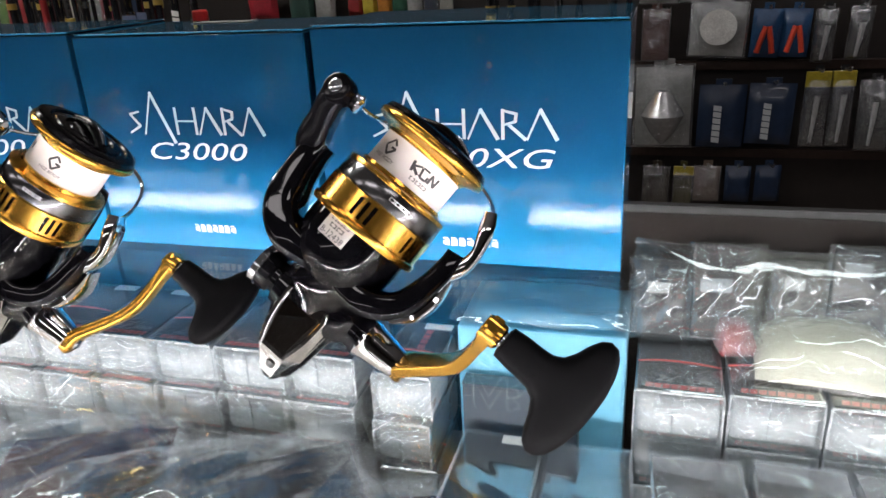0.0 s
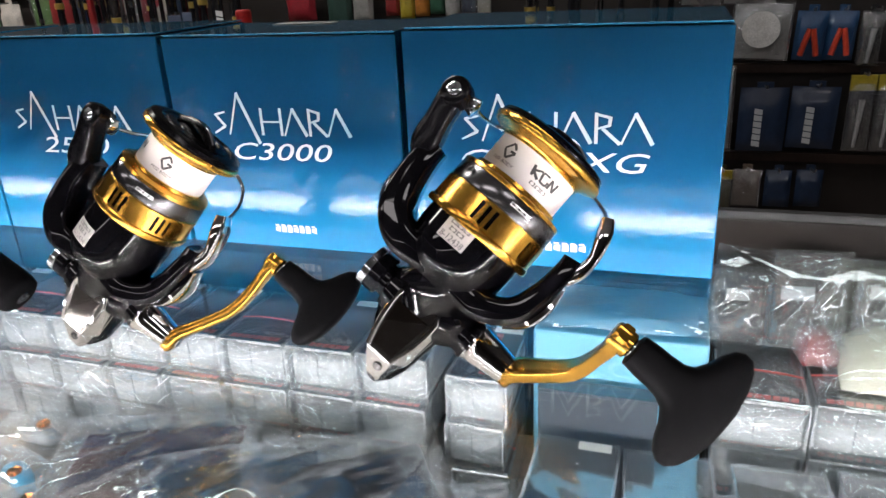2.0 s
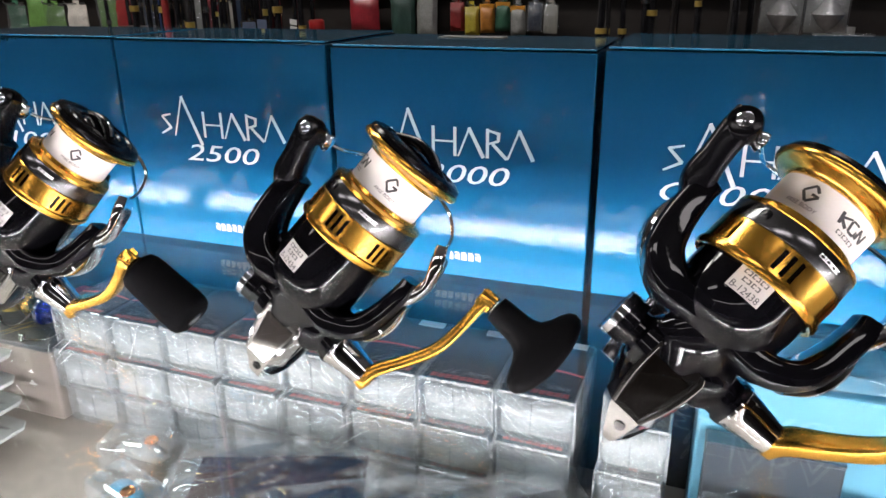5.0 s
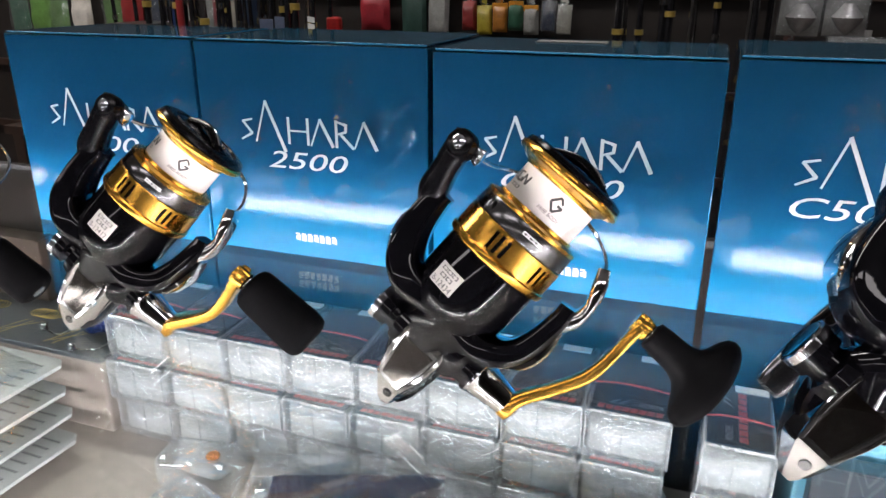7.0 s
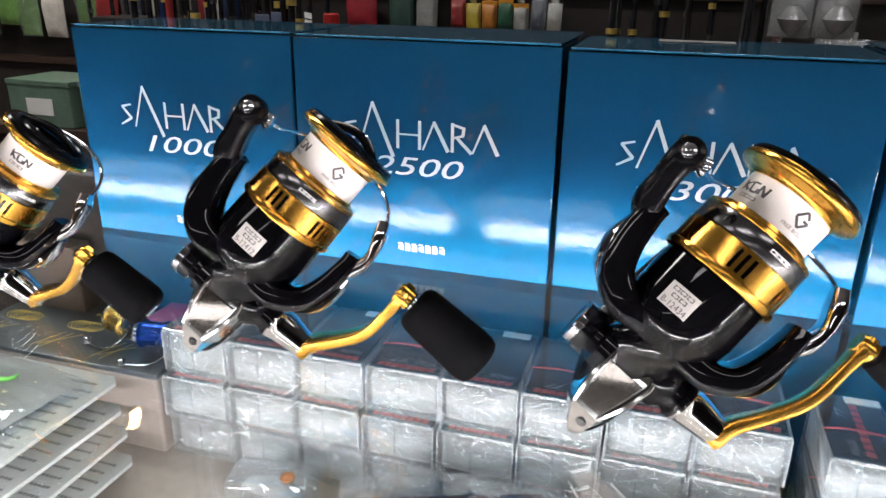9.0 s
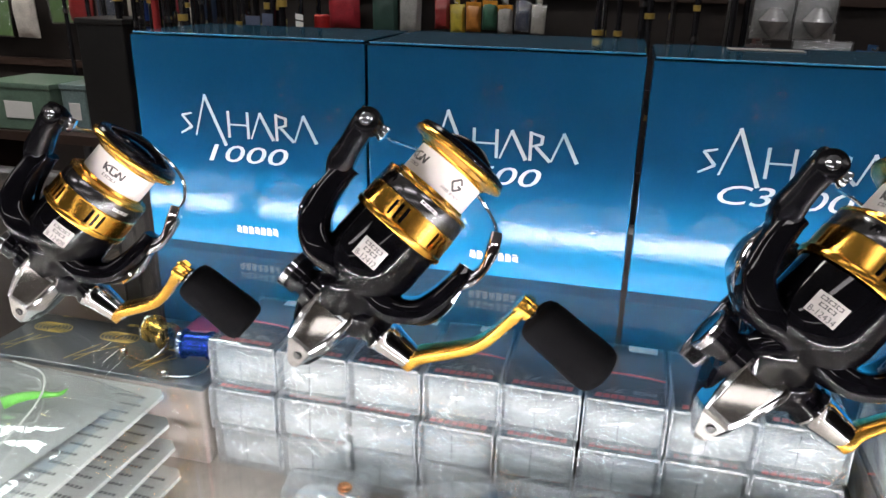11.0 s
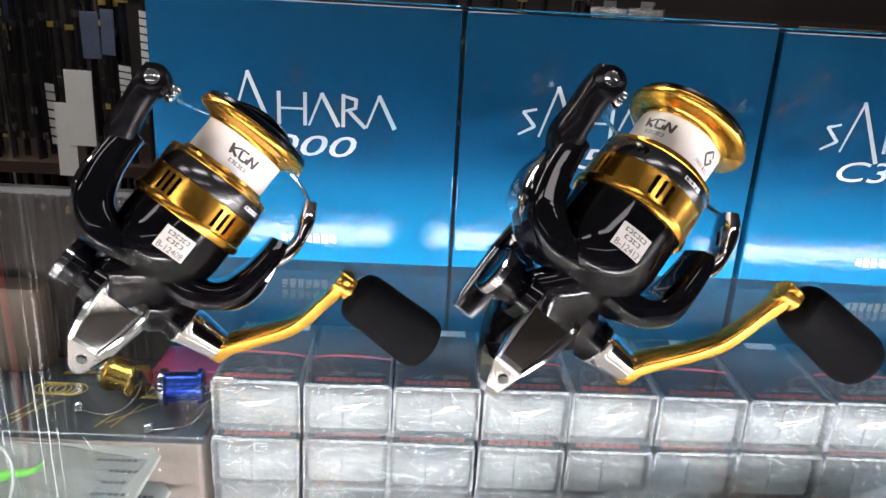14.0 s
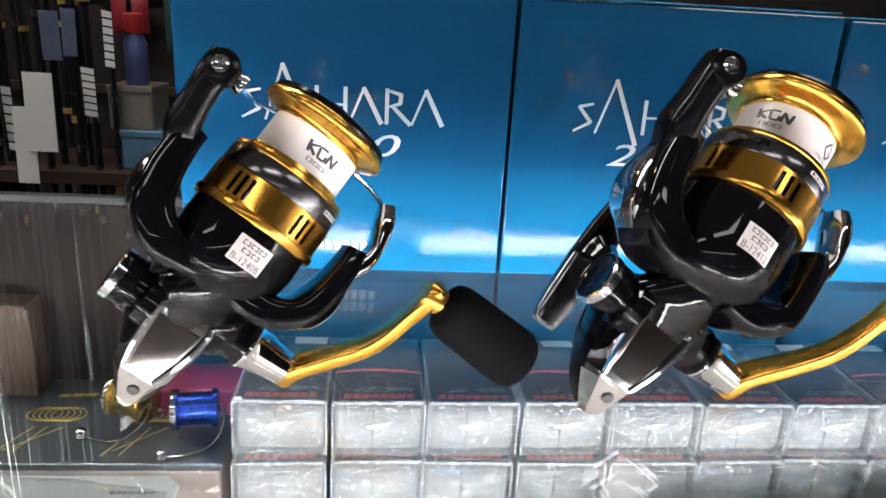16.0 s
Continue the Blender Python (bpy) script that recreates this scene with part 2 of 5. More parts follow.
def counter_glass():
    m = bpy.data.materials.new("counter_glass")
    m.use_nodes = True
    nt = m.node_tree
    nt.nodes.clear()
    L, N = nt.links.new, nt.nodes.new
    out, gl = N("ShaderNodeOutputMaterial"), N("ShaderNodeBsdfGlass")
    gl.inputs["Color"].default_value = (0.95, 0.985, 0.975, 1)
    gl.inputs["IOR"].default_value = 1.5
    co, nz, mr = N("ShaderNodeTexCoord"), N("ShaderNodeTexNoise"), N("ShaderNodeMapRange")
    nz.inputs["Scale"].default_value, nz.inputs["Detail"].default_value = 14, 5
    mr.inputs["From Min"].default_value, mr.inputs["From Max"].default_value = 0.45, 0.75
    mr.inputs["To Min"].default_value, mr.inputs["To Max"].default_value = 0.0, 0.03
    L(co.outputs["Object"], nz.inputs["Vector"])
    L(nz.outputs[0], mr.inputs["Value"])
    L(mr.outputs[0], gl.inputs["Roughness"])
    L(gl.outputs[0], out.inputs[0])
    return m


def glow(name, color, strength):
    m = bpy.data.materials.new(name)
    m.use_nodes = True
    nt = m.node_tree
    nt.nodes.clear()
    out, em = nt.nodes.new("ShaderNodeOutputMaterial"), nt.nodes.new("ShaderNodeEmission")
    em.inputs[0].default_value, em.inputs[1].default_value = (*color, 1), strength
    nt.links.new(em.outputs[0], out.inputs[0])
    return m


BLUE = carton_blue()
GLASS = counter_glass()
WHITE_INK = material("white_ink", (0.27, 0.28, 0.29), rough=0.35, var=0.04, scale=300)
# Lid blue made lighter: the brightness of the lit tops is in its colour.
LIT_LID_BLUE = material("carton_lit_lid_blue", (0.012, 0.11, 0.2), rough=0.22, coat=1.0, var=0.15, scale=40, bump=0.15, bump_scale=160)
CARD_EDGE = material("card_edge", (0.5, 0.62, 0.7), rough=0.6, var=0.2, scale=400)
GOLD = material("gold_anodised", (0.74, 0.4, 0.07), rough=0.2, metal=1.0, var=0.06, scale=0.08, bump=0.03, bump_scale=2.0)
GOLD_DEEP = material("gold_crank", (0.76, 0.41, 0.07), rough=0.2, metal=1.0, var=0.08, scale=0.06)
CHROME = material("chrome", (0.78, 0.78, 0.79), rough=0.05, metal=1.0, var=0.04, scale=0.08)
DARK_MIRROR = material("dark_mirror", (0.45, 0.41, 0.385), rough=0.04, metal=1.0, var=0.08, scale=0.08)
SMOKE = material("smoked_band", (0.17, 0.17, 0.175), rough=0.2, metal=1.0, var=0.1, scale=0.2)
BLACK = material("black_lacquer", (0.001, 0.001, 0.0013), rough=0.035, var=0.3, scale=0.1, ior=1.38)
BLACK_SATIN = material("black_satin", (0.0012, 0.0012, 0.0015), rough=0.16, var=0.25, scale=0.2, bump=0.05, bump_scale=3, ior=1.3)
FOAM = material("black_foam", (0.002, 0.002, 0.0022), rough=0.9, var=0.3, scale=0.3, bump=0.25, bump_scale=5, ior=1.07)
RUBBER = material("black_rubber", (0.002, 0.002, 0.0022), rough=0.55, var=0.2, scale=0.2, bump=0.08, bump_scale=6, ior=1.09)
WRAP = material("white_spool_wrap", (0.35, 0.34, 0.325), rough=0.35, coat=0.15, var=0.04, scale=0.3)
STEEL = material("steel_wire", (0.7, 0.7, 0.72), rough=0.12, metal=1.0, var=0.05, scale=0.3)
GREY_PRINT = material("grey_print", (0.45, 0.45, 0.45), rough=0.4, var=0.1, scale=0.3)
DARK_INK = material("dark_ink", (0.01, 0.01, 0.012), rough=0.4, var=0.1, scale=0.3)
STICKER = material("paper_sticker", (0.21, 0.2, 0.185), rough=0.6, var=0.06, scale=0.3)

# ---- counter and its glass top ----
DARK_WOOD = material("dark_counter_board", (0.012, 0.009, 0.008), rough=0.9, ior=1.2, var=0.35, scale=20, bump=0.1)
SHELF = material("grey_shelf_board", (0.26, 0.225, 0.2), rough=0.4, var=0.2, scale=15, bump=0.05)
ALU = material("brushed_frame", (0.5, 0.5, 0.5), rough=0.35, metal=1.0, var=0.15, scale=40)

counter = thing("display_counter", W, "dark shop counter with a clear glass top and a shelf under it", "counter", kind="structure")
bm = bmesh.new()
block(bm, (-0.1, 0.19, -0.004), (2.4, 0.55, 0.008), 0.0012)
top = part("glass_top", bm, GLASS, counter, "clear polished glass sheet")
top.visible_shadow = False
bm = bmesh.new()
block(bm, (-0.1, 0.19, -0.178), (2.38, 0.55, 0.016), 0.001)
part("shelf", bm, SHELF, counter, "grey board shelf under the glass")
bm = bmesh.new()
block(bm, (-0.1, 0.4755, -0.475), (2.4, 0.016, 0.93), 0.001)
part("back_panel", bm, DARK_WOOD, counter)
bm = bmesh.new()
block(bm, (-0.1, -0.095, -0.56), (2.4, 0.016, 0.78), 0.001)
part("front_panel", bm, DARK_WOOD, counter)
# Added strip that keeps lamp glare off the glass's back edge.
bm = bmesh.new()
block(bm, (-0.1, 0.4665, -0.0035), (2.402, 0.006, 0.0105), 0.0006)
part("edge_glint_cover", bm, material("dark_glint_cover", (0.014, 0.014, 0.014), rough=0.85, var=0.2, scale=20), counter, "dark strip added over the glass edge to hide its glare")
for k, u in enumerate((-1.295, 1.095)):
    bm = bmesh.new()
    block(bm, (u, 0.19, -0.48), (0.016, 0.54, 0.93), 0.001)
    part("side_panel", bm, DARK_WOOD, counter)
bm = bmesh.new()
block(bm, (-0.1, 0.19, -0.9), (2.37, 0.53, 0.04), 0.001)
part("plinth", bm, DARK_WOOD, counter)


# ---- unseen lamps added inside the counter, along its customer side, to light the goods ----
ADDED_LAMP = glow("added_lamp_glow", (1.0, 0.92, 0.95), ADDED_LAMP_POWER)
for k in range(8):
    ob = thing("showcase_lamp", W @ pose(-1.13 + 0.29 * k, -0.055, -0.132), "unseen slim tube lamp added inside the glass counter, switched on", "lamp", "lamps in the counter")
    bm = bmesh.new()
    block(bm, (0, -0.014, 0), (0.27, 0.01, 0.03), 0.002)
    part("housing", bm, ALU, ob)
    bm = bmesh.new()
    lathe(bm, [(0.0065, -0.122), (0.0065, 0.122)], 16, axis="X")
    part("tube", bm, ADDED_LAMP, ob, "glowing tube")


# ---- product cartons ----
def carton(u0, u1, depth, height, number, numwidth):
    """A closed printed carton standing with its front on the line v = 0.37."""
    w = u1 - u0
    box = thing("reel_carton", W @ pose(u0, 0.37, 0), "glossy blue card carton with white print, number " + number, "box", "cartons in a row")
    bm = bmesh.new()
    block(bm, (w / 2, depth / 2, height / 2 - 0.0004), (w, depth, height - 0.0008), 0.0007, 2)
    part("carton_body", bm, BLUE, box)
    bm = bmesh.new()
    block(bm, (w / 2, depth / 2 + 0.0006, height + 0.0001), (w - 0.0016, depth - 0.0022, 0.0008), 0.0003, 1)
    part("lid_flap", bm, LIT_LID_BLUE, box, "tucked top flap with pale edges")
    bm = bmesh.new()
    strokes(bm, [(0.001, 0.0006, w - 0.001, 0.0006, 0.0007, 0.0004)])
    for v in bm.verts:
        v.co = (v.co.x, v.co.y, height + 0.0006)
    part("flap_crease", bm, CARD_EDGE, box)
    # a word of six plain shapes, the second one tall
    x0, x1, zb, h, y = 0.185 * w, 0.795 * w, 0.0595, 0.0135, -0.00025
    T = x1 - x0
    t = 0.00125
    up = Matrix.Translation((0, y, 0)) @ Matrix.Rotation(radians(90), 4, "X")

    def draw(*rows):
        bm = bmesh.new()
        strokes(bm, [(x0 + fx0 * T, zb + fz0 * h, x0 + fx1 * T, zb + fz1 * h, w0 * t, w1 * t) for fx0, fz0, fx1, fz1, w0, w1 in rows])
        bmesh.ops.transform(bm, matrix=up, verts=bm.verts)
        part("word_shape", bm, WHITE_INK, box, "plain white printed shape")
    draw((.105, .84, .03, .74, .7, 1), (.03, .76, .10, .3, 1, 1.2), (.10, .32, .012, .05, 1.1, .7))
    for a, b, foot, tip in ((.125, .345, -.32, 1.55), (.535, .695, 0, 1), (.845, 1.0, 0, 1)):
        c = a + (b - a) * (.40 if tip > 1.2 else .45)
        draw((a, 0, c, tip, .7, .8), (c - .004, tip, b, foot, 1.3, 1.5))
    draw((.375, 0, .375, 1, 1.2, 1.2), (.515, 0, .515, 1, 1.2, 1.2), (.375, .5, .515, .5, .7, .7))
    draw((.72, 0, .72, 1, 1.2, 1.2), (.72, .95, .79, .84, .8, 1.1), (.79, .88, .785, .58, 1.2, 1.2), (.79, .6, .72, .48, 1, .7), (.75, .5, .84, 0, 1.2, 1.3))
    bm = lettering(number, 0.0088, numwidth * w, shear=0.25, offset=0.0015)
    bmesh.ops.transform(bm, matrix=Matrix.Translation(((0.49 - numwidth / 2) * w, y, 0.0468)) @ Matrix.Rotation(radians(90), 4, "X"), verts=bm.verts)
    part("number_print", bm, WHITE_INK, box, "white slanted number " + number)
    n = 7
    for k in range(n):
        bm = bmesh.new()
        cx = 0.41 * w + (k + 0.5) * 0.195 * w / n
        a, hh = 0.195 * w / n * 0.4, 0.0042
        strokes(bm, [(cx - a, 0.0083 + hh * .45, cx + a, 0.0083 + hh * .45, hh * (.8 if k % 3 else .45), hh * .8), (cx - a, 0.0083 + hh * .95, cx + a * .6, 0.0083 + hh * .95, hh * .22, hh * .22)])
        bmesh.ops.transform(bm, matrix=up, verts=bm.verts)
        part("mark_block", bm, WHITE_INK, box, "small white block of the maker's mark")
    return box


carton(-0.5062, -0.3815, 0.073, 0.1092, "1000", 0.36)
carton(-0.3801, -0.2543, 0.082, 0.1088, "2500", 0.36)
c3 = carton(-0.2518, -0.1275, 0.074, 0.1075, "C3000", 0.44)
carton(-0.1243, 0.0145, 0.084, 0.1088, "C5000XG", 0.6)
bm = bmesh.new()
block(bm, (0.052, 0.056, 0.1083), (0.034, 0.012, 0.0003))
part("price_label", bm, STICKER, c3, "small pale paper label")


# ---- spinning reels (local axes: x along the handle's axle, y along the stem, z along the spool; millimetres) ----
def round_ring(cx, cy, z, rx, ry, n=24, p=0.8, flat=None):
    out = []
    for k in range(n):
        a = 2 * math.pi * k / n
        c, s = math.cos(a), math.sin(a)
        x, y = cx + rx * math.copysign(abs(c) ** p, c), cy + ry * math.copysign(abs(s) ** p, s)
        if flat is not None:
            y = max(y, cy - ry * flat)
        out.append((x, y, z))
    return out


def wrap_on(bm, radius, angle, z, mirror=False):
    """Bends a flat bmesh in x, y round the spool's axis at that angle, centred there; it reads from outside."""
    xs = [v.co.x for v in bm.verts]
    ys = [v.co.y for v in bm.verts]
    cx, cy = (min(xs) + max(xs)) / 2, (min(ys) + max(ys)) / 2
    for v in bm.verts:
        a = radians(angle) + (v.co.x - cx) / radius
        v.co = (radius * math.cos(a), radius * math.sin(a), z + v.co.y - cy)
    return bm


def diamond_mark():
    bm = bmesh.new()
    strokes(bm, [(-2.2, 0, 0, 2.6, .8, .8), (0, 2.6, 1.6, 1.0, .8, .8), (-2.2, 0, 0, -2.6, .8, .8), (0, -2.6, 2.2, -0.1, .8, .8), (2.2, -0.1, 0.3, -0.1, .8, .8)])
    return bm


def slash_mark():
    bm = bmesh.new()
    strokes(bm, [(-4.6, 1.6, -4.0, -1.6, .9, .9), (-4.2, 0.2, -1.6, 1.5, .8, .5), (-4.2, 0, -1.8, -1.6, .9, .9), (-1.4, 1.2, -0.9, -1.5, .8, .8), (-1.4, 1.5, 1.0, 1.5, .6, .6),
                 (-0.9, -1.5, 1.2, -1.5, .7, .7), (1.2, -1.5, 1.3, 0, .7, .7), (2.0, -1.6, 2.2, 1.6, .9, .7), (2.2, 1.5, 4.2, -1.5, .7, .9), (4.2, -1.6, 4.6, 1.6, .9, .8)])
    return bm


def block_row(n, w, h, gap=0.25):
    bm = bmesh.new()
    q = w / n
    for k in range(n):
        x = k * q
        strokes(bm, [(x, h, x + q * (1 - gap), h, h * .28, h * .28), (x + q * .15 * (1 + k % 2 * 3), 0, x + q * .15 * (1 + k % 2 * 3), h, q * .24, q * .24), (x, 0, x + q * (1 - gap), 0, h * .28, h * .28)])
    return bm


def fishing_reel(origin, xa, lift, za, s, grow, wide, phi, reach, knob, marks, code, label):
    """phi: how far the crank is turned from the spool's direction towards the viewer's side; reach: the crank's sideways step."""
    x = Vector(xa).normalized()
    z = Vector(za)
    z = (z - x * z.dot(x)).normalized()
    y = z.cross(x)
    m = Matrix((x, y, z)).transposed().to_4x4()
    k = s * 0.001
    root = thing("fishing_reel", Matrix.Translation(origin) @ m @ Matrix.Diagonal((k, k, k, 1)), label, "fishing reel", "reels on the glass")
    # spool skirt with groups of three slots, shoulder and front lip, one turned gold piece
    def drop(bm):
        bmesh.ops.scale(bm, vec=(wide, wide, grow), verts=bm.verts)
        bmesh.ops.translate(bm, vec=(0, 0, lift), verts=bm.verts)
        return bm
    bm = bmesh.new()
    seg = 90
    slots = set()
    for g in range(6):
        c = round(((marks["slot"] + 60 * g) % 360) / 360 * seg)
        slots |= {(c + d) % seg for d in (-2, 0, 2)}
    prof = [(17.0, -1.2), (18.2, -1.4), (18.7, -0.6), (18.7, 0.8), (18.1, 1.2), (18.0, 2.0), (18.0, 8.2), (18.0, 9.2), (17.5, 9.6)]
    rings = [[bm.verts.new((r * math.cos(2 * math.pi * i / seg), r * math.sin(2 * math.pi * i / seg), h)) for i in range(seg)] for r, h in prof]
    for j in range(len(prof) - 1):
        for i in range(seg):
            i2 = (i + 1) % seg
            a, b, c, d = rings[j][i], rings[j][i2], rings[j + 1][i2], rings[j + 1][i]
            if j == 5 and i in slots:
                inn = [bm.verts.new((v.co.x * 0.955, v.co.y * 0.955, v.co.z)) for v in (a, b, c, d)]
                for p, q, pi, qi in ((a, b, inn[0], inn[1]), (b, c, inn[1], inn[2]), (c, d, inn[2], inn[3]), (d, a, inn[3], inn[0])):
                    bm.faces.new((p, q, qi, pi))
            else:
                bm.faces.new((a, b, c, d))
    lathe(bm, [(17.3, 15.2), (17.7, 15.6), (17.5, 16.6), (15.8, 17.2), (14.6, 17.6), (14.4, 18.6), (13.6, 18.7)], 64, cap=False)
    lathe(bm, [(13.2, 29.0), (14.0, 29.1), (14.2, 29.8), (15.2, 30.6), (17.4, 31.4), (18.9, 31.9), (19.4, 32.6), (19.4, 33.6), (18.9, 34.3), (17.8, 34.4)], 64, cap=False)
    spool = part("spool", drop(bm), GOLD, root, "gold anodised spool with slotted skirt")
    bm = bmesh.new()
    lathe(bm, [(17.1, -1.0), (17.1, 9.4)], 48, cap=False)
    part("spool_core", drop(bm), BLACK_SATIN, spool, "black inside of the skirt")
    bm = bmesh.new()
    lathe(bm, [(17.55, 9.5), (17.75, 9.9), (17.6, 15.0), (17.35, 15.4)], 64, cap=False)
    part("skirt_band", drop(bm), SMOKE, spool, "smoked mirror band")
    bm = bmesh.new()
    lathe(bm, [(13.4, 18.5), (13.4, 29.2)], 64, cap=False)
    part("spool_wrap", drop(bm), WRAP, spool, "white printed wrap")
    part("mark", drop(wrap_on(block_row(7, 7.2, 0.9), 17.85, marks["slot"] + 25, 12.8)), GREY_PRINT, spool)
    bm = bmesh.new()
    lathe(bm, [(0.01, 0.16), (1.6, 0.16), (1.9, 0.0), (2.1, -0.4)], 16, cap=False)
    bmesh.ops.transform(bm, matrix=Matrix.Rotation(radians(marks["port"]), 4, "Z") @ Matrix.Translation((17.5, 0, 12.6)) @ Matrix.Rotation(radians(90), 4, "Y"), verts=bm.verts)
    part("line_clip", drop(bm), BLACK_SATIN, spool, "dark round line clip")
    part("mark", drop(wrap_on(slash_mark(), 13.5, marks["kgn"], 24.6)), DARK_INK, spool)
    part("mark", drop(wrap_on(block_row(6, 6.4, 0.9, 0.35), 13.5, marks["kgn"], 21.4)), DARK_INK, spool)
    part("mark", drop(wrap_on(diamond_mark(), 13.5, marks["dia"], 25.0)), DARK_INK, spool)
    bm = lettering("FREE BODY", 1.15, 8.4, 0.1)
    part("writing", drop(wrap_on(bm, 13.5, marks["dia"], 21.2)), DARK_INK, spool)
    bm = bmesh.new()
    lathe(bm, [(18.4, 34.2), (18.7, 35.0), (18.2, 36.2), (16.2, 37.0), (14.4, 37.0), (13.8, 36.3), (12.6, 36.3), (12.0, 36.9), (9.0, 37.2), (8.4, 36.4), (7.2, 36.4), (6.8, 37.0), (3.5, 37.4), (0.01, 37.5)], 56, cap=False)
    bar(bm, [(-13.5, 0, 36.4), (-6, 0, 39.0), (0, 0, 39.8), (6, 0, 39.0), (13.5, 0, 36.4)], [3, 4, 4.6, 4, 3], [2, 3, 3.4, 3, 2])
    knob_turn = Matrix.Rotation(radians(marks["slot"] + 70), 4, "Z")
    bmesh.ops.transform(bm, matrix=knob_turn, verts=bm.verts)
    part("drag_knob", drop(bm), BLACK_SATIN, root, "black drag knob with a raised grip")
    bm = bmesh.new()
    bar(bm, [(2, 0, 40.9), (6.5, 0, 40.4), (11, 0, 38.6)], [1.6, 1.8, 1.2], [1.0, 1.2, 0.8])
    bmesh.ops.transform(bm, matrix=knob_turn, verts=bm.verts)
    part("knob_trim", drop(bm), STEEL, root, "bright trim on the drag knob")
    # rotor: cup and two arms
    bm = bmesh.new()
    lathe(bm, [(16.4, -0.6), (17.2, -1.6), (17.2, -14), (16.6, -18.5), (15.0, -22.5), (12.4, -25.5), (9.0, -27.0), (8.2, -28.0)], 56)
    rotor = part("rotor", bm, BLACK, root, "black lacquered rotor")
    for side in (-1, 1):
        bm = bmesh.new()
        bar(bm, [(side * 6, -1, -23.5), (side * 16, -1, -23.5), (side * 23.5, -1, -18.5), (side * 26.6, -1, -10), (side * 27.6, -1, 0), (side * 27.0, -1, 5)],
            [18, 21, 19, 16, 13.5, 11], [9, 11, 11, 9.8, 8.6, 7.4] if side < 0 else [9, 9.4, 8.6, 7.6, 6.6, 5.6], seg=20, power=0.42)
        arm = part("rotor_arm", bm, BLACK, rotor, "curved black rotor arm")
        bm = bmesh.new()
        bar(bm, [(side * 24.5, 2, -24.4), (side * 29.4, 2, -18.6), (side * 31.4, 2, -11), (side * 31.2, 2, -3)], [9, 14, 13, 8], [1.6, 3.6, 3.6, 1.4], seg=14, power=0.7)
        part("arm_cover", bm, CHROME, rotor, "chrome arm cover")
    bm = bmesh.new()
    bar(bm, [(-28.0, -1, -1), (-30.6, -2.5, 4), (-31.6, -4.5, 11), (-32.3, -6.5, 18), (-32.2, -7, 23.6)], [11, 11.5, 10.5, 10, 9.2], [8.0, 9.8, 8.6, 9.0, 9.2], seg=20, power=0.6)
    bail_arm = part("bail_arm", bm, BLACK_SATIN, root, "black bail arm")
    bm = bmesh.new()
    face = Matrix.Translation((-32.4, -12.2, 20.4)) @ Matrix.Rotation(radians(-14), 4, "Z") @ Matrix.Rotation(radians(90), 4, "X")
    lathe(bm, [(4.9, -5.4), (4.9, -1.2), (4.5, -0.4), (3.6, 0.0), (0.01, 0.0)], 28)
    bmesh.ops.transform(bm, matrix=face, verts=bm.verts)
    part("arm_boss", bm, BLACK_SATIN, bail_arm)
    bm = bmesh.new()
    lathe(bm, [(2.3, 0.05), (2.3, 0.5), (1.8, 0.8), (0.01, 0.8)], 20)
    bmesh.ops.transform(bm, matrix=face, verts=bm.verts)
    part("screw", bm, STEEL, bail_arm, "bright cross screw")
    bm = bmesh.new()
    strokes(bm, [(-1.3, 0, 1.3, 0, .5, .5), (0, -1.3, 0, 1.3, .5, .5)], 0.86)
    bmesh.ops.transform(bm, matrix=face, verts=bm.verts)
    part("screw_slot", bm, DARK_INK, bail_arm)
    bm = bmesh.new()
    lathe(bm, [(2.0, -30.6), (3.3, -30.3), (3.3, -28.4), (2.7, -27.6), (2.7, -26.4), (3.2, -25.6), (3.2, -24.6), (1.6, -24.0)], 24, axis="X", c=(0, -6.0, 20.8))
    part("line_roller", bm, [CHROME], bail_arm, "bright line roller")
    bm = bmesh.new()
    bar(bm, [(28.6, -1, -3), (31.2, -1.5, 3), (31.8, -1.8, 9), (29.8, -1.6, 16), (27.4, -1, 21)], [7.5, 9.5, 9.0, 9.8, 7.0], [4.4, 5.0, 3.8, 5.2, 4.4], seg=16)
    part("bail_holder", bm, CHROME, root, "chrome bail holder")
    bm = bmesh.new()
    tube(bm, [(-25, -5, 20.8), (-22.5, 3, 21.5), (-19, 14, 24), (-10, 24.5, 28), (3, 28, 29.5), (16, 23.5, 28), (24.5, 12, 24.5), (27.8, 3, 21), (27.6, -1, 19.5)], 0.72, 8, 6)
    part("bail_wire", bm, STEEL, root, "thin bright bail wire")
    # sticker on the rotor
    bm = bmesh.new()
    a0, z0 = marks["label"], marks["label_z"]
    sheet(bm, 8, 1, lambda a, b: (-5 + 10 * a, -3.7 + 7.4 * b, 0))
    st = part("sticker", wrap_on(bm, 17.32, a0, z0), STICKER, rotor, "pale paper sticker with a stock code")
    bm = lettering(code, 1.9, 8.4)
    part("writing", wrap_on(bm, 17.42, a0, z0 - 2.3), DARK_INK, rotor)
    bm = block_row(6, 7.4, 1.0)
    part("writing_bar", wrap_on(bm, 17.42, a0, z0 + 2.2), DARK_INK, rotor)
    bm = block_row(4, 5.6, 1.0)
    part("writing_bar", wrap_on(bm, 17.42, a0, z0 + 0.2), DARK_INK, rotor)
    # gear body
    bm = bmesh.new()
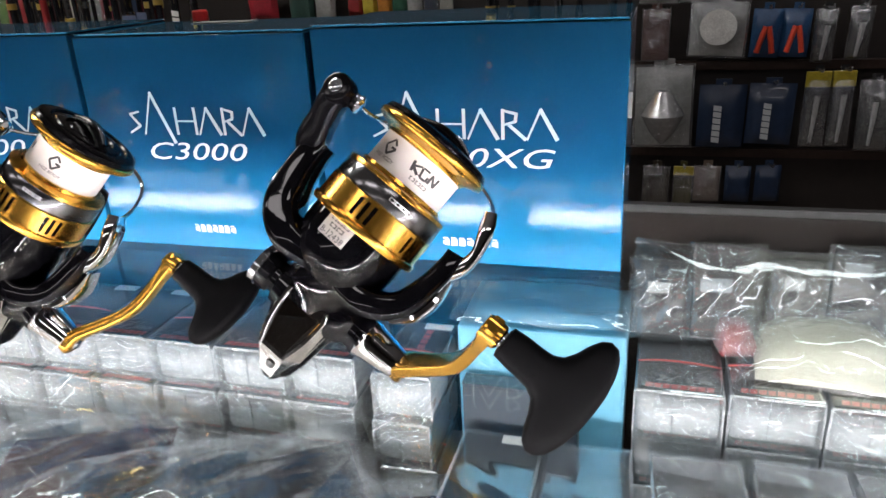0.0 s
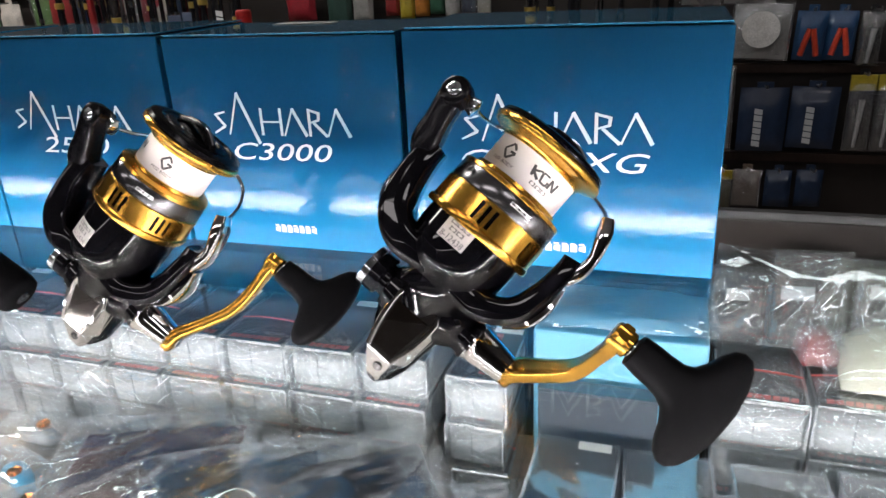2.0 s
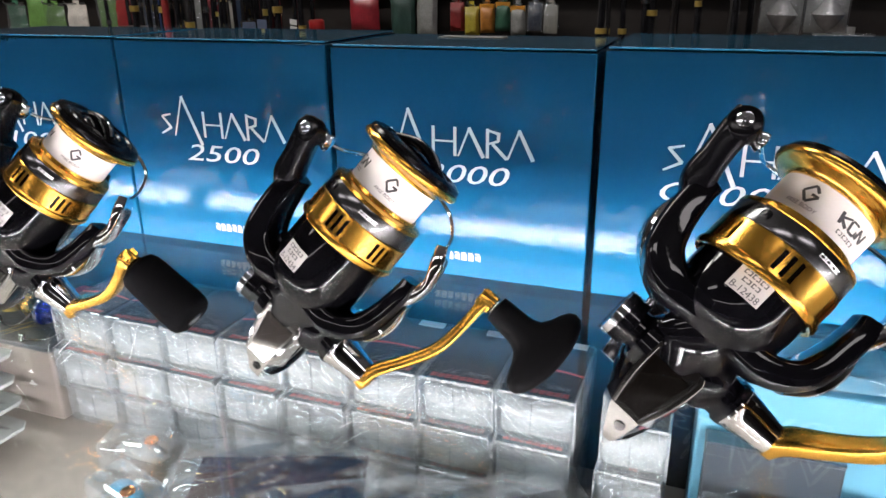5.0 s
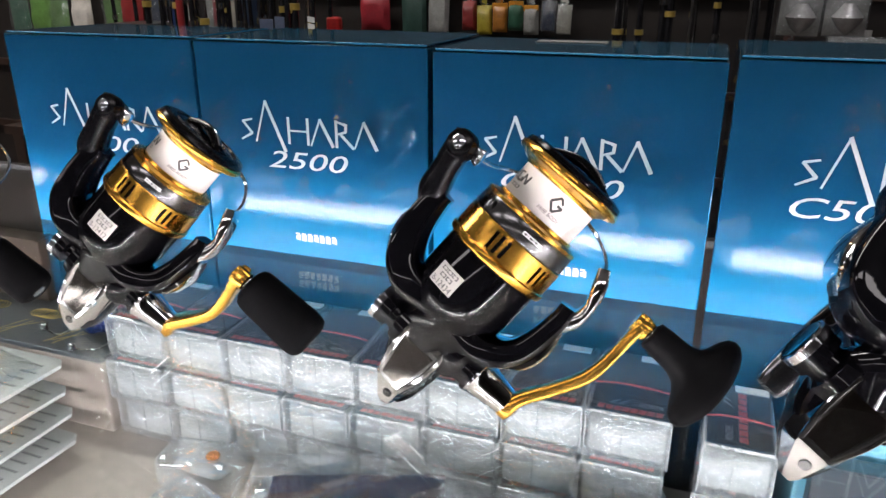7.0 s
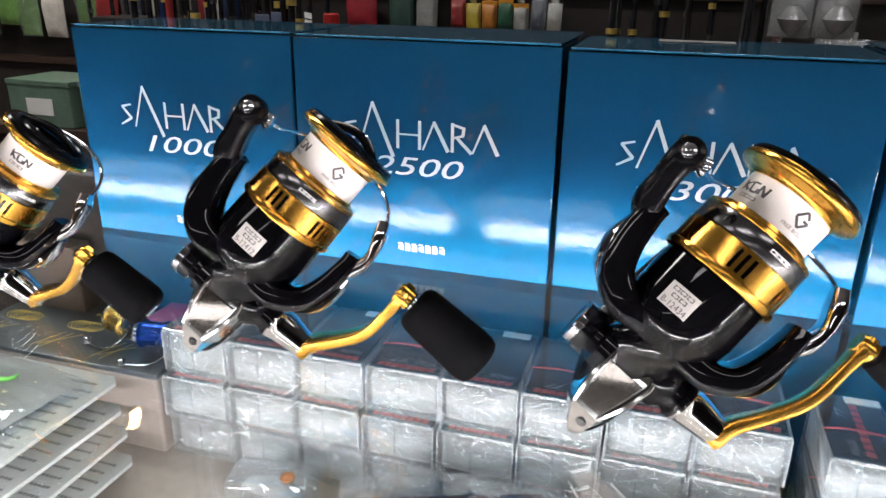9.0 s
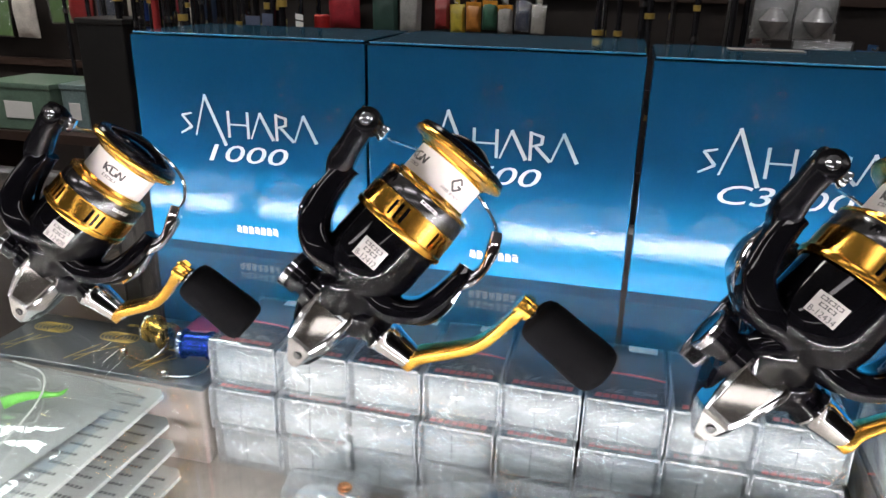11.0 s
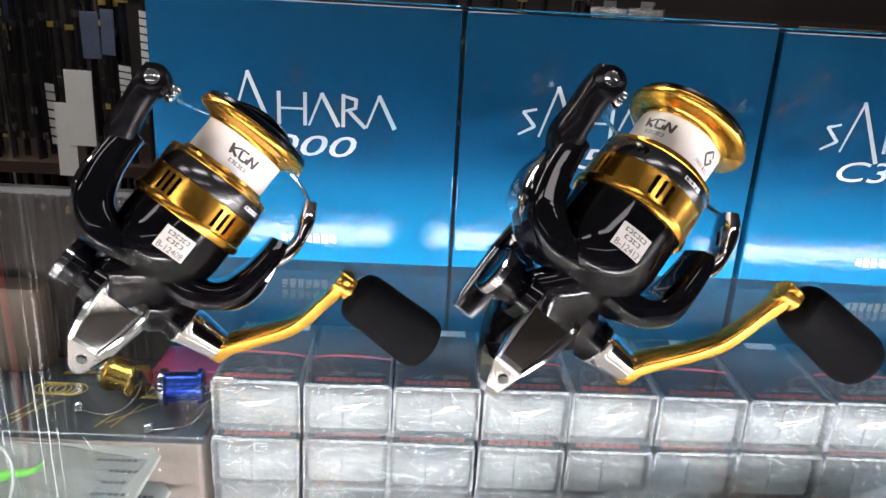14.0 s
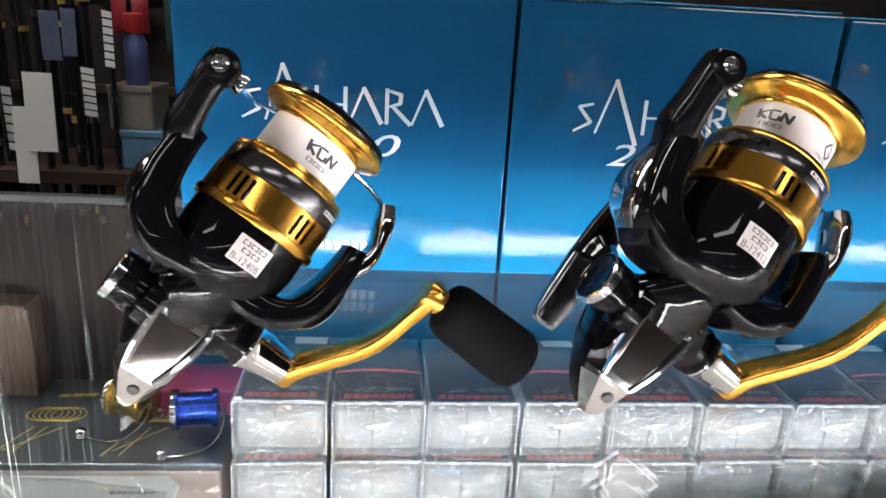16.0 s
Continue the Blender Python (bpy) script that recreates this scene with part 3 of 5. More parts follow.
    ring_loft(bm, [round_ring(0, 2, -25, 8, 8), round_ring(0, 4.5, -29, 10.5, 10), round_ring(-0.5, 11, -34, 13.5, 12), round_ring(-0.3, 14.5, -42, 12.8, 12), round_ring(0.6, 17, -50, 10.6, 11.2),
                   round_ring(2.4, 19, -58, 7.6, 9.0), round_ring(3.6, 20, -63.5, 4.6, 6.0), round_ring(4.0, 20.4, -65.5, 2.2, 3.4)])
    body = part("gear_body", bm, BLACK, root, "black lacquered gear housing")
    bm = bmesh.new()
    ring_loft(bm, [[(-5.6, 0.6, -35.5), (8.0, 0.6, -35.5), (10.8, 6, -35.5), (-8.6, 8, -35.5)], [(-7.2, 1.2, -38), (8.6, 1.2, -38), (12.0, 7, -38), (-10.0, 9, -38)],
                   [(-4.6, 7.0, -57.4), (5.6, 7.0, -57.4), (9.4, 13, -56), (-7.2, 14, -56)], [(-4.2, 7.9, -58.6), (5.6, 7.9, -58.6), (9.0, 14, -58), (-6.4, 15, -58)],
                   [(0.2, 12.6, -65.5), (5.0, 12.6, -65.5), (6.6, 17, -65), (-0.8, 17, -65)], [(2.0, 15.0, -67.2), (4.4, 15.0, -67.2), (5.2, 18, -67.0), (1.6, 18, -67.0)]])
    for x0, x1 in ((-6.2, -4.4), (8.0, 5.2)):
        bar(bm, [(x0, 0.2, -36), (x0 * 1.1, 1.0, -39), ((x0 * 1.08 + x1) / 2 + math.copysign(0.8, x0), 3.6, -48), (x1, 6.6, -57)], [1.5, 1.8, 1.8, 1.5], [1.3, 1.5, 1.5, 1.3], across=(1, 0, 0), seg=8)
    layer = bm.faces.layers.int.new("flat")
    for f in bm.faces:
        f[layer] = 1 if len(f.verts) == 4 and f.calc_area() > 20 else 0
    guard = part("body_guard", bm, CHROME, root, "mirror chrome guard on the tail of the housing", angle=25)
    bm = bmesh.new()
    ring_loft(bm, [[(-5.5, 1.7 - g, -39.6 - g * .3), (7.1, 1.7 - g, -39.6 - g * .3), (4.5, 6.5 - g, -55.6 - g * .3), (-3.6, 6.5 - g, -55.6 - g * .3)] for g in (-0.3, 0.42)])
    part("mirror_panel", bm, DARK_MIRROR, guard, "dark mirror panel framed in chrome", angle=20)
    bm = bmesh.new()
    lathe(bm, [(0.01, 0.5), (1.5, 0.5), (1.8, 0.0), (1.8, -0.6)], 16)
    bmesh.ops.transform(bm, matrix=Matrix.Translation((2.4, 9.7, -61.4)) @ Matrix.Rotation(radians(124), 4, "X"), verts=bm.verts)
    part("screw", bm, SMOKE, guard, "small dark screw")
    # cap opposite the handle
    bm = bmesh.new()
    lathe(bm, [(9, -11), (8, -15), (6.0, -16), (5.8, -18), (7.2, -18.6), (7.2, -24.6), (6.4, -25.4), (5.6, -25.0), (0.5, -25.0)], 32, axis="X", c=(4, 8.5, -37.5))
    cap = part("side_cap", bm, BLACK, root, "black round side cap")
    bm = bmesh.new()
    lathe(bm, [(7.0, -25.3), (7.6, -24.9), (7.6, -22.6), (7.1, -22.3)], 32, cap=False, axis="X", c=(4, 8.5, -37.5))
    part("cap_ring", bm, STEEL, cap, "knurled bright ring")
    # stem and foot
    bm = bmesh.new()
    bar(bm, [(-2, 17, -33), (-4, 27, -27), (-5.5, 35, -23), (-6.5, 41.5, -21)], [9, 7, 6.6, 12], [12, 9, 8, 12], across=(0, 0, 1), seg=16)
    stem = part("stem", bm, BLACK, root, "black stem")
    bm = bmesh.new()
    bar(bm, [(-8, 44, -26), (-7.5, 44.5, -12), (-7, 43.5, 2), (-6.8, 42.6, 9)], [13, 12, 10, 7], [4.2, 4.6, 4, 2.4], across=(1, 0, 0), seg=16)
    part("foot_front", bm, BLACK_SATIN, stem)
    bm = bmesh.new()
    bar(bm, [(-8, 44, -25), (-8.6, 44, -36), (-9, 43.6, -45), (-9.1, 43.2, -49)], [12.5, 11.5, 10.5, 8.5], [6, 6, 5.4, 4], across=(1, 0, 0), seg=16)
    part("foot_end", bm, SMOKE, stem, "polished end of the foot")
    # handle: boss, chrome cone, gold crank, knob
    hy, hz = 10.8, -34.6
    bm = bmesh.new()
    lathe(bm, [(9.5, 7), (8.8, 13), (7.4, 15), (6.6, 16), (6.6, 18.4), (7.4, 18.8), (7.4, 20.4), (6, 20.8)], 32, axis="X", c=(0, hy, hz))
    part("handle_boss", bm, BLACK, root, "black handle boss")
    bm = bmesh.new()
    lathe(bm, [(5.5, 19.8), (7.2, 20.2), (7.4, 21.2), (6.9, 21.8), (6.5, 24), (5.3, 32), (4.9, 34.6), (4.2, 35.2)], 32, axis="X", c=(0, hy, hz))
    part("handle_collar", bm, CHROME, root, "chrome tapered collar")
    f = radians(phi)
    dy, dz = -math.sin(f), math.cos(f)
    base = 35.6

    def on(u, xx, w=0.0):
        return (base + xx, hy + dy * u + dz * w, hz + dz * u - dy * w)
    bm = bmesh.new()
    bar(bm, [on(-4.6, 0), on(-2, 0.2), on(4, 1.0), on(14, reach * 0.5), on(23, reach * 0.84), on(30, reach * 0.97), on(40, reach), on(48, reach), on(53.6, reach)],
        [5.5, 8.6, 9.0, 7.6, 7.0, 6.8, 6.4, 7.6, 5.6], [4.2, 5.2, 5.0, 4.6, 4.6, 4.4, 4.0, 4.4, 3.4], across=(0, dz, -dy), seg=16, power=0.42)
    lathe(bm, [(0.6, reach - 2.7), (3.3, reach - 2.7), (3.8, reach - 2.0), (3.8, reach + 3), (3.0, reach + 3.6)], 24, axis="X", c=(base, on(50, 0)[1], on(50, 0)[2]))
    crank = part("crank", bm, GOLD_DEEP, root, "bent gold crank arm")
    bm = bmesh.new()
    c = on(0, 0)
    lathe(bm, [(1.0, 3.6), (1.9, 3.5), (2.3, 3.0), (2.3, 2.0)], 16, axis="X", c=c)
    part("pivot_screw", bm, STEEL, crank, "pivot screw")
    kx, ky, kz = base + reach, on(50, 0)[1], on(50, 0)[2]
    bm = bmesh.new()
    lathe(bm, [(2.6, 2.5), (2.6, 5), (3.6, 5.2), (3.6, 6.4)], 20, axis="X", c=(kx, ky, kz))
    part("knob_shaft", bm, STEEL, root, "short steel knob shaft")
    bm = bmesh.new()
    if knob == "round":
        lathe(bm, [(3.5, 4.4), (6.0, 4.6), (7.6, 5.6), (8.4, 7.6), (8.7, 12), (8.9, 20), (9.3, 28), (9.2, 32), (8.4, 34.2), (6.6, 35.4), (3.5, 35.6), (3.3, 35.0), (0.5, 35.0)], 40, axis="X", c=(kx, ky, kz))
        part("knob", bm, FOAM, root, "round black foam knob")
        bm = bmesh.new()
        lathe(bm, [(0.5, 35.9), (2.8, 35.9), (3.2, 35.4), (3.2, 34.8)], 20, axis="X", c=(kx, ky, kz))
        part("knob_cap", bm, SMOKE, root, "small metal cap in the knob")
    else:
        mm = Matrix.Translation((kx, ky, kz)) @ Matrix.Rotation(radians(knob), 4, "X")
        rows = [(4.2, 3.4, 3.4), (4.6, 4.6, 4.6), (9, 5.1, 5.1), (13, 5.2, 5.3), (16.5, 5.6, 5.4), (19.2, 7.0, 5.5), (21.2, 10.2, 5.5), (22.6, 14.0, 5.4), (24.2, 16.8, 5.3),
                (26.4, 18.2, 5.3), (28.8, 17.9, 5.2), (30.8, 15.8, 5.0), (32.4, 12.2, 4.5), (33.5, 7.4, 3.5), (34.0, 2.4, 1.4)]
        ring_loft(bm, [[mm @ Vector((px, hw * math.copysign(abs(math.cos(a)) ** 0.75, math.cos(a)), ht * math.copysign(abs(math.sin(a)) ** 0.75, math.sin(a))))
                        for a in (2 * math.pi * i / 28 for i in range(28))] for px, hw, ht in rows])
        part("knob", bm, RUBBER, root, "black rubber T-shaped power knob", angle=60)
    return root


fishing_reel((-0.3751, 0.38, 0.0525), (0.77, -0.108, -0.629), -6.3, (0.625, 0.25, 0.735), 0.917, 1.0, 1.0, 36.9, 12.6, "round",
             dict(slot=-66, port=-175, kgn=-84, dia=20, label=-85, label_z=-14.5), "B-12408", "small black and gold spinning reel with a round foam knob")
fishing_reel((-0.2539, 0.3494, 0.055), (0.764, -0.183, -0.618), -0.7, (0.645, 0.246, 0.724), 0.989, 0.98, 1.0, 31.9, 14.0, "round",
             dict(slot=-104, port=-136, kgn=-146, dia=-66, label=-96, label_z=-12.5), "B-12412", "black spinning reel with gold spool and round foam knob")
fishing_reel((-0.1178, 0.3037, 0.0543), (0.754, -0.297, -0.586), 0.5, (0.664, 0.175, 0.735), 0.967, 1.02, 1.02, -3.1, 13.4, 62.0,
             dict(slot=-98, port=-129, kgn=-146, dia=-76, label=-112, label_z=-13.0), "B-12434", "black spinning reel with gold spool and T-shaped knob")
fishing_reel((0.0113, 0.279, 0.0586), (0.742, -0.325, -0.595), -7.7, (0.66, 0.29, 0.7), 1.041, 0.99, 1.045, 53.1, 14.0, 84.0,
             dict(slot=-93, port=-131, kgn=-65, dia=-122, label=-100, label_z=-11.8), "B-12438", "large black spinning reel, deep gold spool and T-shaped knob")

# ---- room ----
FLOOR = material("shop_floor", (0.16, 0.13, 0.11), rough=0.35, var=0.2, scale=6, bump=0.05)
WALL = material("dark_wall", (0.024, 0.019, 0.016), rough=0.7, var=0.3, scale=5, bump=0.1)
CEIL = material("ceiling_board", (0.09, 0.088, 0.085), rough=0.8, var=0.08, scale=4, bump=0.1)


def setting(name, c, size, mat, label, cat):
    bm = bmesh.new()
    block(bm, c, size)
    ob = part(name, bm, mat)
    ob.matrix_world = W
    return tagged(ob, label, cat, kind="structure")


setting("floor", (0, -1.5, -0.98), (12, 9, 0.06), FLOOR, "worn brown shop floor", "floor")
setting("ceiling", (0, -1.5, 1.88), (12, 9, 0.06), CEIL, "dull grey ceiling boards with tube lights", "ceiling")
setting("wall_north", (0, 2.6, 0.45), (12, 0.1, 2.8), WALL, "dark brown back wall behind the racks", "wall")
setting("wall_south", (0, -6.0, 0.45), (12, 0.1, 2.8), WALL, "dark brown wall", "wall")
setting("wall_west", (-6.0, -1.7, 0.45), (0.1, 8.5, 2.8), WALL, "dark brown wall", "wall")
setting("wall_east", (6.0, -1.7, 0.45), (0.1, 8.5, 2.8), WALL, "dark brown wall", "wall")

TUBE = glow("tube_glow", (1.0, 0.93, 0.945), TUBE_POWER)
RACK_FILL = glow("rack_fill_glow", (1.0, 0.97, 0.93), RACK_FILL_POWER)
HOUSING = material("white_housing", (0.75, 0.75, 0.74), rough=0.4, var=0.05, scale=8)


def tube_light(u, v, z=1.8, length=1.2, lit=None):
    ob = thing("tube_light", W @ pose(u, v, z), "unseen white ceiling light with a long diffuser, switched on", "ceiling light", "ceiling lights")
    bm = bmesh.new()
    block(bm, (0, 0, 0.02), (length + 0.06, 0.3, 0.05), 0.006)
    part("housing", bm, HOUSING, ob)
    bm = bmesh.new()
    block(bm, (0, 0, -0.035), (length, 0.26, 0.07), 0.02)
    part("diffuser", bm, lit or TUBE, ob, "glowing white diffuser")


for u in (-5.2, -3.85, -2.5, -1.15, 0.2):
    tube_light(u, -5.4)
for u in (-2.6, -0.7, 1.2):
    tube_light(u, -1.3)
# Two unseen, stronger lights, added to brighten racks and carton tops.
for u in (-2.7, -1.35):
    tube_light(u, 0.85, lit=RACK_FILL)
tube_light(0.6, 1.0)

# ---- goods under the glass ----
SHELF_Z = -0.170
# The film value sets how much painted white glint each clear plastic carries.
CASE = clear_plastic("clear_case", share=0.72, crinkle=0.35, scale=15, rough=0.04, film=0.3, fold=(0.6, 1.0, 2.0))
GLINT_PLASTIC = clear_plastic("glint_plastic", share=0.4, crinkle=0.2, scale=120, rough=0.1, film=0.75)
BAG = clear_plastic("crinkled_bag", share=0.76, crinkle=0.2, scale=24, rough=0.06, film=0.2, fold=(0.4, 1.8, 1.0))
TRAY = clear_plastic("frosted_tray", tint=(0.86, 0.88, 0.9), share=0.42, crinkle=0.5, scale=16, rough=0.06, film=1.0, fold=(0.6, 1.0, 2.0))
FILM = clear_plastic("shrink_film", tint=(0.97, 0.98, 0.98), share=0.86, crinkle=0.08, scale=30, rough=0.035, film=0.06)
CARD_DARK = material("dark_card", (0.022, 0.027, 0.033), rough=0.35, coat=0.4, var=0.2, scale=60, spread=0.3)
RED_INK = material("red_ink", (0.62, 0.1, 0.09), rough=0.4, var=0.1, scale=200)
GREY_INK = material("grey_ink", (0.4, 0.42, 0.44), rough=0.4, var=0.1, scale=200)
PAPER = material("pale_paper", (0.55, 0.55, 0.54), rough=0.6, var=0.12, scale=60)
GOLD_INK = material("gold_ink", (0.55, 0.4, 0.1), rough=0.35, metal=0.6, var=0.2, scale=150)


def plain_row(n, w, h, gap=0.2):
    bm = bmesh.new()
    q = w / n
    for k in range(n):
        bm.faces.new([bm.verts.new((x, y, 0)) for x, y in ((k * q, 0), (k * q + q * (1 - gap), 0), (k * q + q * (1 - gap) + h * .15, h), (k * q + h * .15, h))])
    return bm


def wrinkled(a, b, seed):
    """Depth of the pleats in stretched film: long level swoops and a few short ones."""
    long_pleat = abs(noise.noise((a * 1.7 + seed, b * 4.2 + a * 1.3, seed * 3)))
    short_pleat = abs(noise.noise((a * 5.0 - b * 2 + seed, b * 7.0, 7 + seed)))
    edge = min(1, 9 * a, 9 * (1 - a), 9 * b, 9 * (1 - b))
    return edge * (0.0022 * max(0, 1 - 3.2 * long_pleat) + 0.0006 * max(0, 1 - 3 * short_pleat))


def clear_case(w, d, h, turned=False, seed=0.0, label=True, line=True):
    """A hinged clear case with a dark card under its lid and a pale tray inside; base centre at the origin."""
    ob = thing("plastic_case", Matrix(), "clear crinkled plastic case with dark card top and pale tray", "plastic case", "stacked clear cases")
    bm = bmesh.new()
    block(bm, (0, 0, h / 2), (w, d, h - 0.0004), 0.0012, 2)
    part("shell", bm, CASE, ob, "clear glossy plastic shell")
    bm = bmesh.new()
    block(bm, (0, 0, h - 0.0022), (w - 0.003, d - 0.003, 0.0008), 0.0003, 1)
    card = part("card", bm, CARD_DARK, ob, "dark printed card")
    bm = bmesh.new()
    block(bm, (0, 0.001, h * 0.42), (w * 0.94, d * 0.92, h * 0.76), 0.003, 3)
    tray = part("tray", bm, TRAY, ob, "pale frosted tray")
    bm = bmesh.new()
    block(bm, (-w * 0.06, -d * 0.46, h * 0.42), (0.0007, 0.0012, h * 0.72), 0.0002, 1)
    part("divider", bm, GLINT_PLASTIC, tray)
    # Lid and corner edges whitened: the glint on clear plastic is in their colour.
    bm = bmesh.new()
    block(bm, (0, -d / 2 + 0.0004, h - 0.0016), (w - 0.001, 0.0012, 0.0016), 0.0004, 1)
    part("lid_rim", bm, GLINT_PLASTIC, ob, "folded edge of the lid with its glint painted in")
    for x in (-1, 1):
        bm = bmesh.new()
        block(bm, (x * (w / 2 - 0.0002), -d / 2 + 0.0003, h / 2 - 0.0008), (0.001, 0.001, h - 0.003), 0.0003, 1)
        part("corner_edge", bm, GLINT_PLASTIC, ob)
    bm = bmesh.new()
    sheet(bm, 44, 30, lambda a, b: ((a - .5) * w * .97, -d / 2 - 0.0007 - wrinkled(a, b, seed), h * (.03 + .9 * b)))
    part("shrink_film", bm, FILM, ob, "wrinkled glossy film", angle=60)
    turn = Matrix.Rotation(radians(90 if turned else 180), 4, "Z")
    lw = (d if turned else w) * 0.78
    off = (0.0035, w / 2 - 0.006) if turned else (0, d / 2 - 0.009)
    bm = plain_row(8, lw, 0.0042)
    bmesh.ops.transform(bm, matrix=turn @ Matrix.Translation((-lw / 2, off[1] if not turned else -0.004, h - 0.0016)), verts=bm.verts)
    part("brand_blocks", bm, RED_INK, card, "row of red blocks")
    bm = lettering("KNOB", 0.0038, 0.0125)
    bmesh.ops.transform(bm, matrix=turn @ Matrix.Translation((-lw / 2 + 0.001, (off[1] - 0.0065) if not turned else 0.003, h - 0.0016)), verts=bm.verts)
    part("writing", bm, GREY_INK, card)
    bm = lettering("77", 0.0046, 0.0105, shear=0.4)
    bmesh.ops.transform(bm, matrix=turn @ Matrix.Translation((lw / 2 - 0.016, (off[1] - 0.007) if not turned else 0.003, h - 0.0016)), verts=bm.verts)
    part("writing", bm, GREY_INK, card)
    if line:
        bm = bmesh.new()
        tube(bm, [(-w * 0.48, -0.006, h - 0.0004), (-w * 0.2, -0.004, h), (w * 0.2, -0.0045, h), (w * 0.48, -0.0065, h - 0.0004)], 0.00045, 6, 4)
        part("red_line", bm, RED_INK, ob, "thin red tear line")
    if label:
        bm = bmesh.new()
        block(bm, (w * 0.2, d / 2 - 0.006, h + 0.0001), (0.017, 0.0065, 0.0003))
        part("price_label", bm, PAPER, ob, "small white price label")
    return ob


rnd = random.Random(4)
H = 0.0305
kinds = [clear_case(0.0440, 0.068, H, False, 1.3), clear_case(0.0440, 0.068, H, False, 4.9, False), clear_case(0.0440, 0.068, H, False, 8.1, True, False), clear_case(0.0440, 0.068, H, False, 12.6, False, False)]
narrow = clear_case(0.034, 0.062, H, True)
placed = {ob: False for ob in kinds + [narrow]}


def put_case(ob, u, v, level, turn=0.0):
    m = W @ pose(u, v, SHELF_Z + level * H + 0.0002, 0, 0, turn)
    if not placed[ob]:
        placed[ob] = True
        ob.matrix_world = m
        return ob
    return copy_thing(ob, m)


for k in range(8):
    for level in range(3):
        put_case(rnd.choice(kinds), -0.4735 + 0.0458 * k + rnd.uniform(-.0006, .0006) - 0.0008 * (2 - level), 0.428 + rnd.uniform(-.0015, .0015) - (0.004 if level == 1 else 0), level, rnd.uniform(-1.2, 1.2))
for level in range(3):
    put_case(narrow, -0.1 + rnd.uniform(-.001, .001), 0.414, level, rnd.uniform(-2, 2))
    for k in range(4):
        put_case(rnd.choice(kinds), 0.046 + 0.0462 * k, 0.43 + rnd.uniform(-.002, .002), level, rnd.uniform(-1.5, 1.5))
for level in range(2):
    for u in (-0.043, 0.004):
        put_case(rnd.choice(kinds), u, 0.352 + rnd.uniform(-.002, .002), level, rnd.uniform(-3, 3))
    for u in (0.056, 0.103, 0.15):
        put_case(rnd.choice(kinds), u, 0.354 + rnd.uniform(-.003, .003), level, rnd.uniform(-3, 3))


def hill(a, b):
    return (max(0.0, 1 - (2 * a - 1) ** 4) * max(0.0, 1 - (2 * b - 1) ** 4)) ** 0.6


def crumple(a, b, seed):
    """Height of the sharp folds of a loose clear bag: long slanting pleats, shorter creases and fine wrinkles."""
    p, q = a * .8 + b * .6, b * .8 - a * .6
    long_fold = 1 - abs(noise.noise((p * 1.6 + seed, q * 3.4, seed))) * 2.2
    crease = 1 - abs(noise.noise((a * 4 - b * 2 + seed, b * 6, 3 + seed))) * 2
    wrinkle = 1 - abs(noise.noise((a * 22, b * 26 + a * 9, seed * 2))) * 2
    return 0.0034 * max(long_fold, 0) + 0.0007 * max(crease, -.5) + 0.0002 * wrinkle


def bagged_pad(name, u, v, z, w, d, h, turn, mat, label, cat, tilt=0.0, mark=None):
    """A soft padded thing in a crinkled clear bag."""
    ob = thing(name, W @ pose(u, v, z, tilt, 0, turn), label, cat)
    bm = bmesh.new()
    for sign in (1, 0):
        sheet(bm, 16, 12, lambda a, b: ((a - .5) * w * .9, (b - .5) * d * .86, 0.0008 + sign * (h * .8) * hill(a, b) * (1 + .12 * noise.noise((a * 4, b * 4, u * 50)))))
    part("pad", bm, mat, ob)
    bm = bmesh.new()
    sheet(bm, 84, 64, lambda a, b: ((a - .5) * w * 1.12, (b - .5) * d * 1.12, 0.0016 + h * hill(a, b) * .95 + crumple(a, b, u * 37 + v * 11)))
    part("clear_bag", bm, BAG, ob, "crinkled clear bag")
    if mark:
        bm = bmesh.new()
        for mx, my in mark:
            prism(bm, [(mx - .004, my + .004), (mx + .004, my + .004), (mx + .0036, my - .001), (mx, my - .006), (mx - .0036, my - .001)], 0.0006, Matrix.Translation((0, 0, h * .84)))
            strokes(bm, [(mx + .006, my, mx + .02, my + .002, .0022, .0012)], h * .86)
        part("crest", bm, PAPER, ob, "pale crest print")
    return ob


FELT_BLACK = material("black_cloth", (0.003, 0.003, 0.0035), rough=0.8, var=0.3, scale=60, bump=0.3)
FELT_RED = material("wine_cloth", (0.03, 0.003, 0.006), rough=0.7, var=0.4, scale=40, bump=0.3)
FELT_NAVY = material("navy_cloth", (0.003, 0.0045, 0.014), rough=0.7, var=0.4, scale=40, bump=0.3)
SKY = material("sky_blue_pack", (0.09, 0.25, 0.35), rough=0.4, coat=0.5, var=0.12, scale=25)
CREAM = material("cream_pack", (0.56, 0.54, 0.44), rough=0.5, coat=0.3, var=0.12, scale=25)
WINE = material("wine_pack", (0.2, 0.03, 0.035), rough=0.45, var=0.2, scale=40)
MAGENTA = material("magenta_card", (0.16, 0.012, 0.05), rough=0.5, var=0.12, scale=30)

bagged_pad("lure_pouch", -0.285, 0.335, SHELF_Z + 0.03, 0.11, 0.085, 0.011, 20, FELT_RED, "wine red cloth pouch in a crinkled clear bag", "pouch", 6, [(0.02, -0.02)])
bagged_pad("lure_pouch", -0.215, 0.315, SHELF_Z + 0.034, 0.1, 0.085, 0.011, 28, FELT_BLACK, "black cloth pouch with crest in a clear bag", "pouch", 6, [(-0.01, -0.015)])
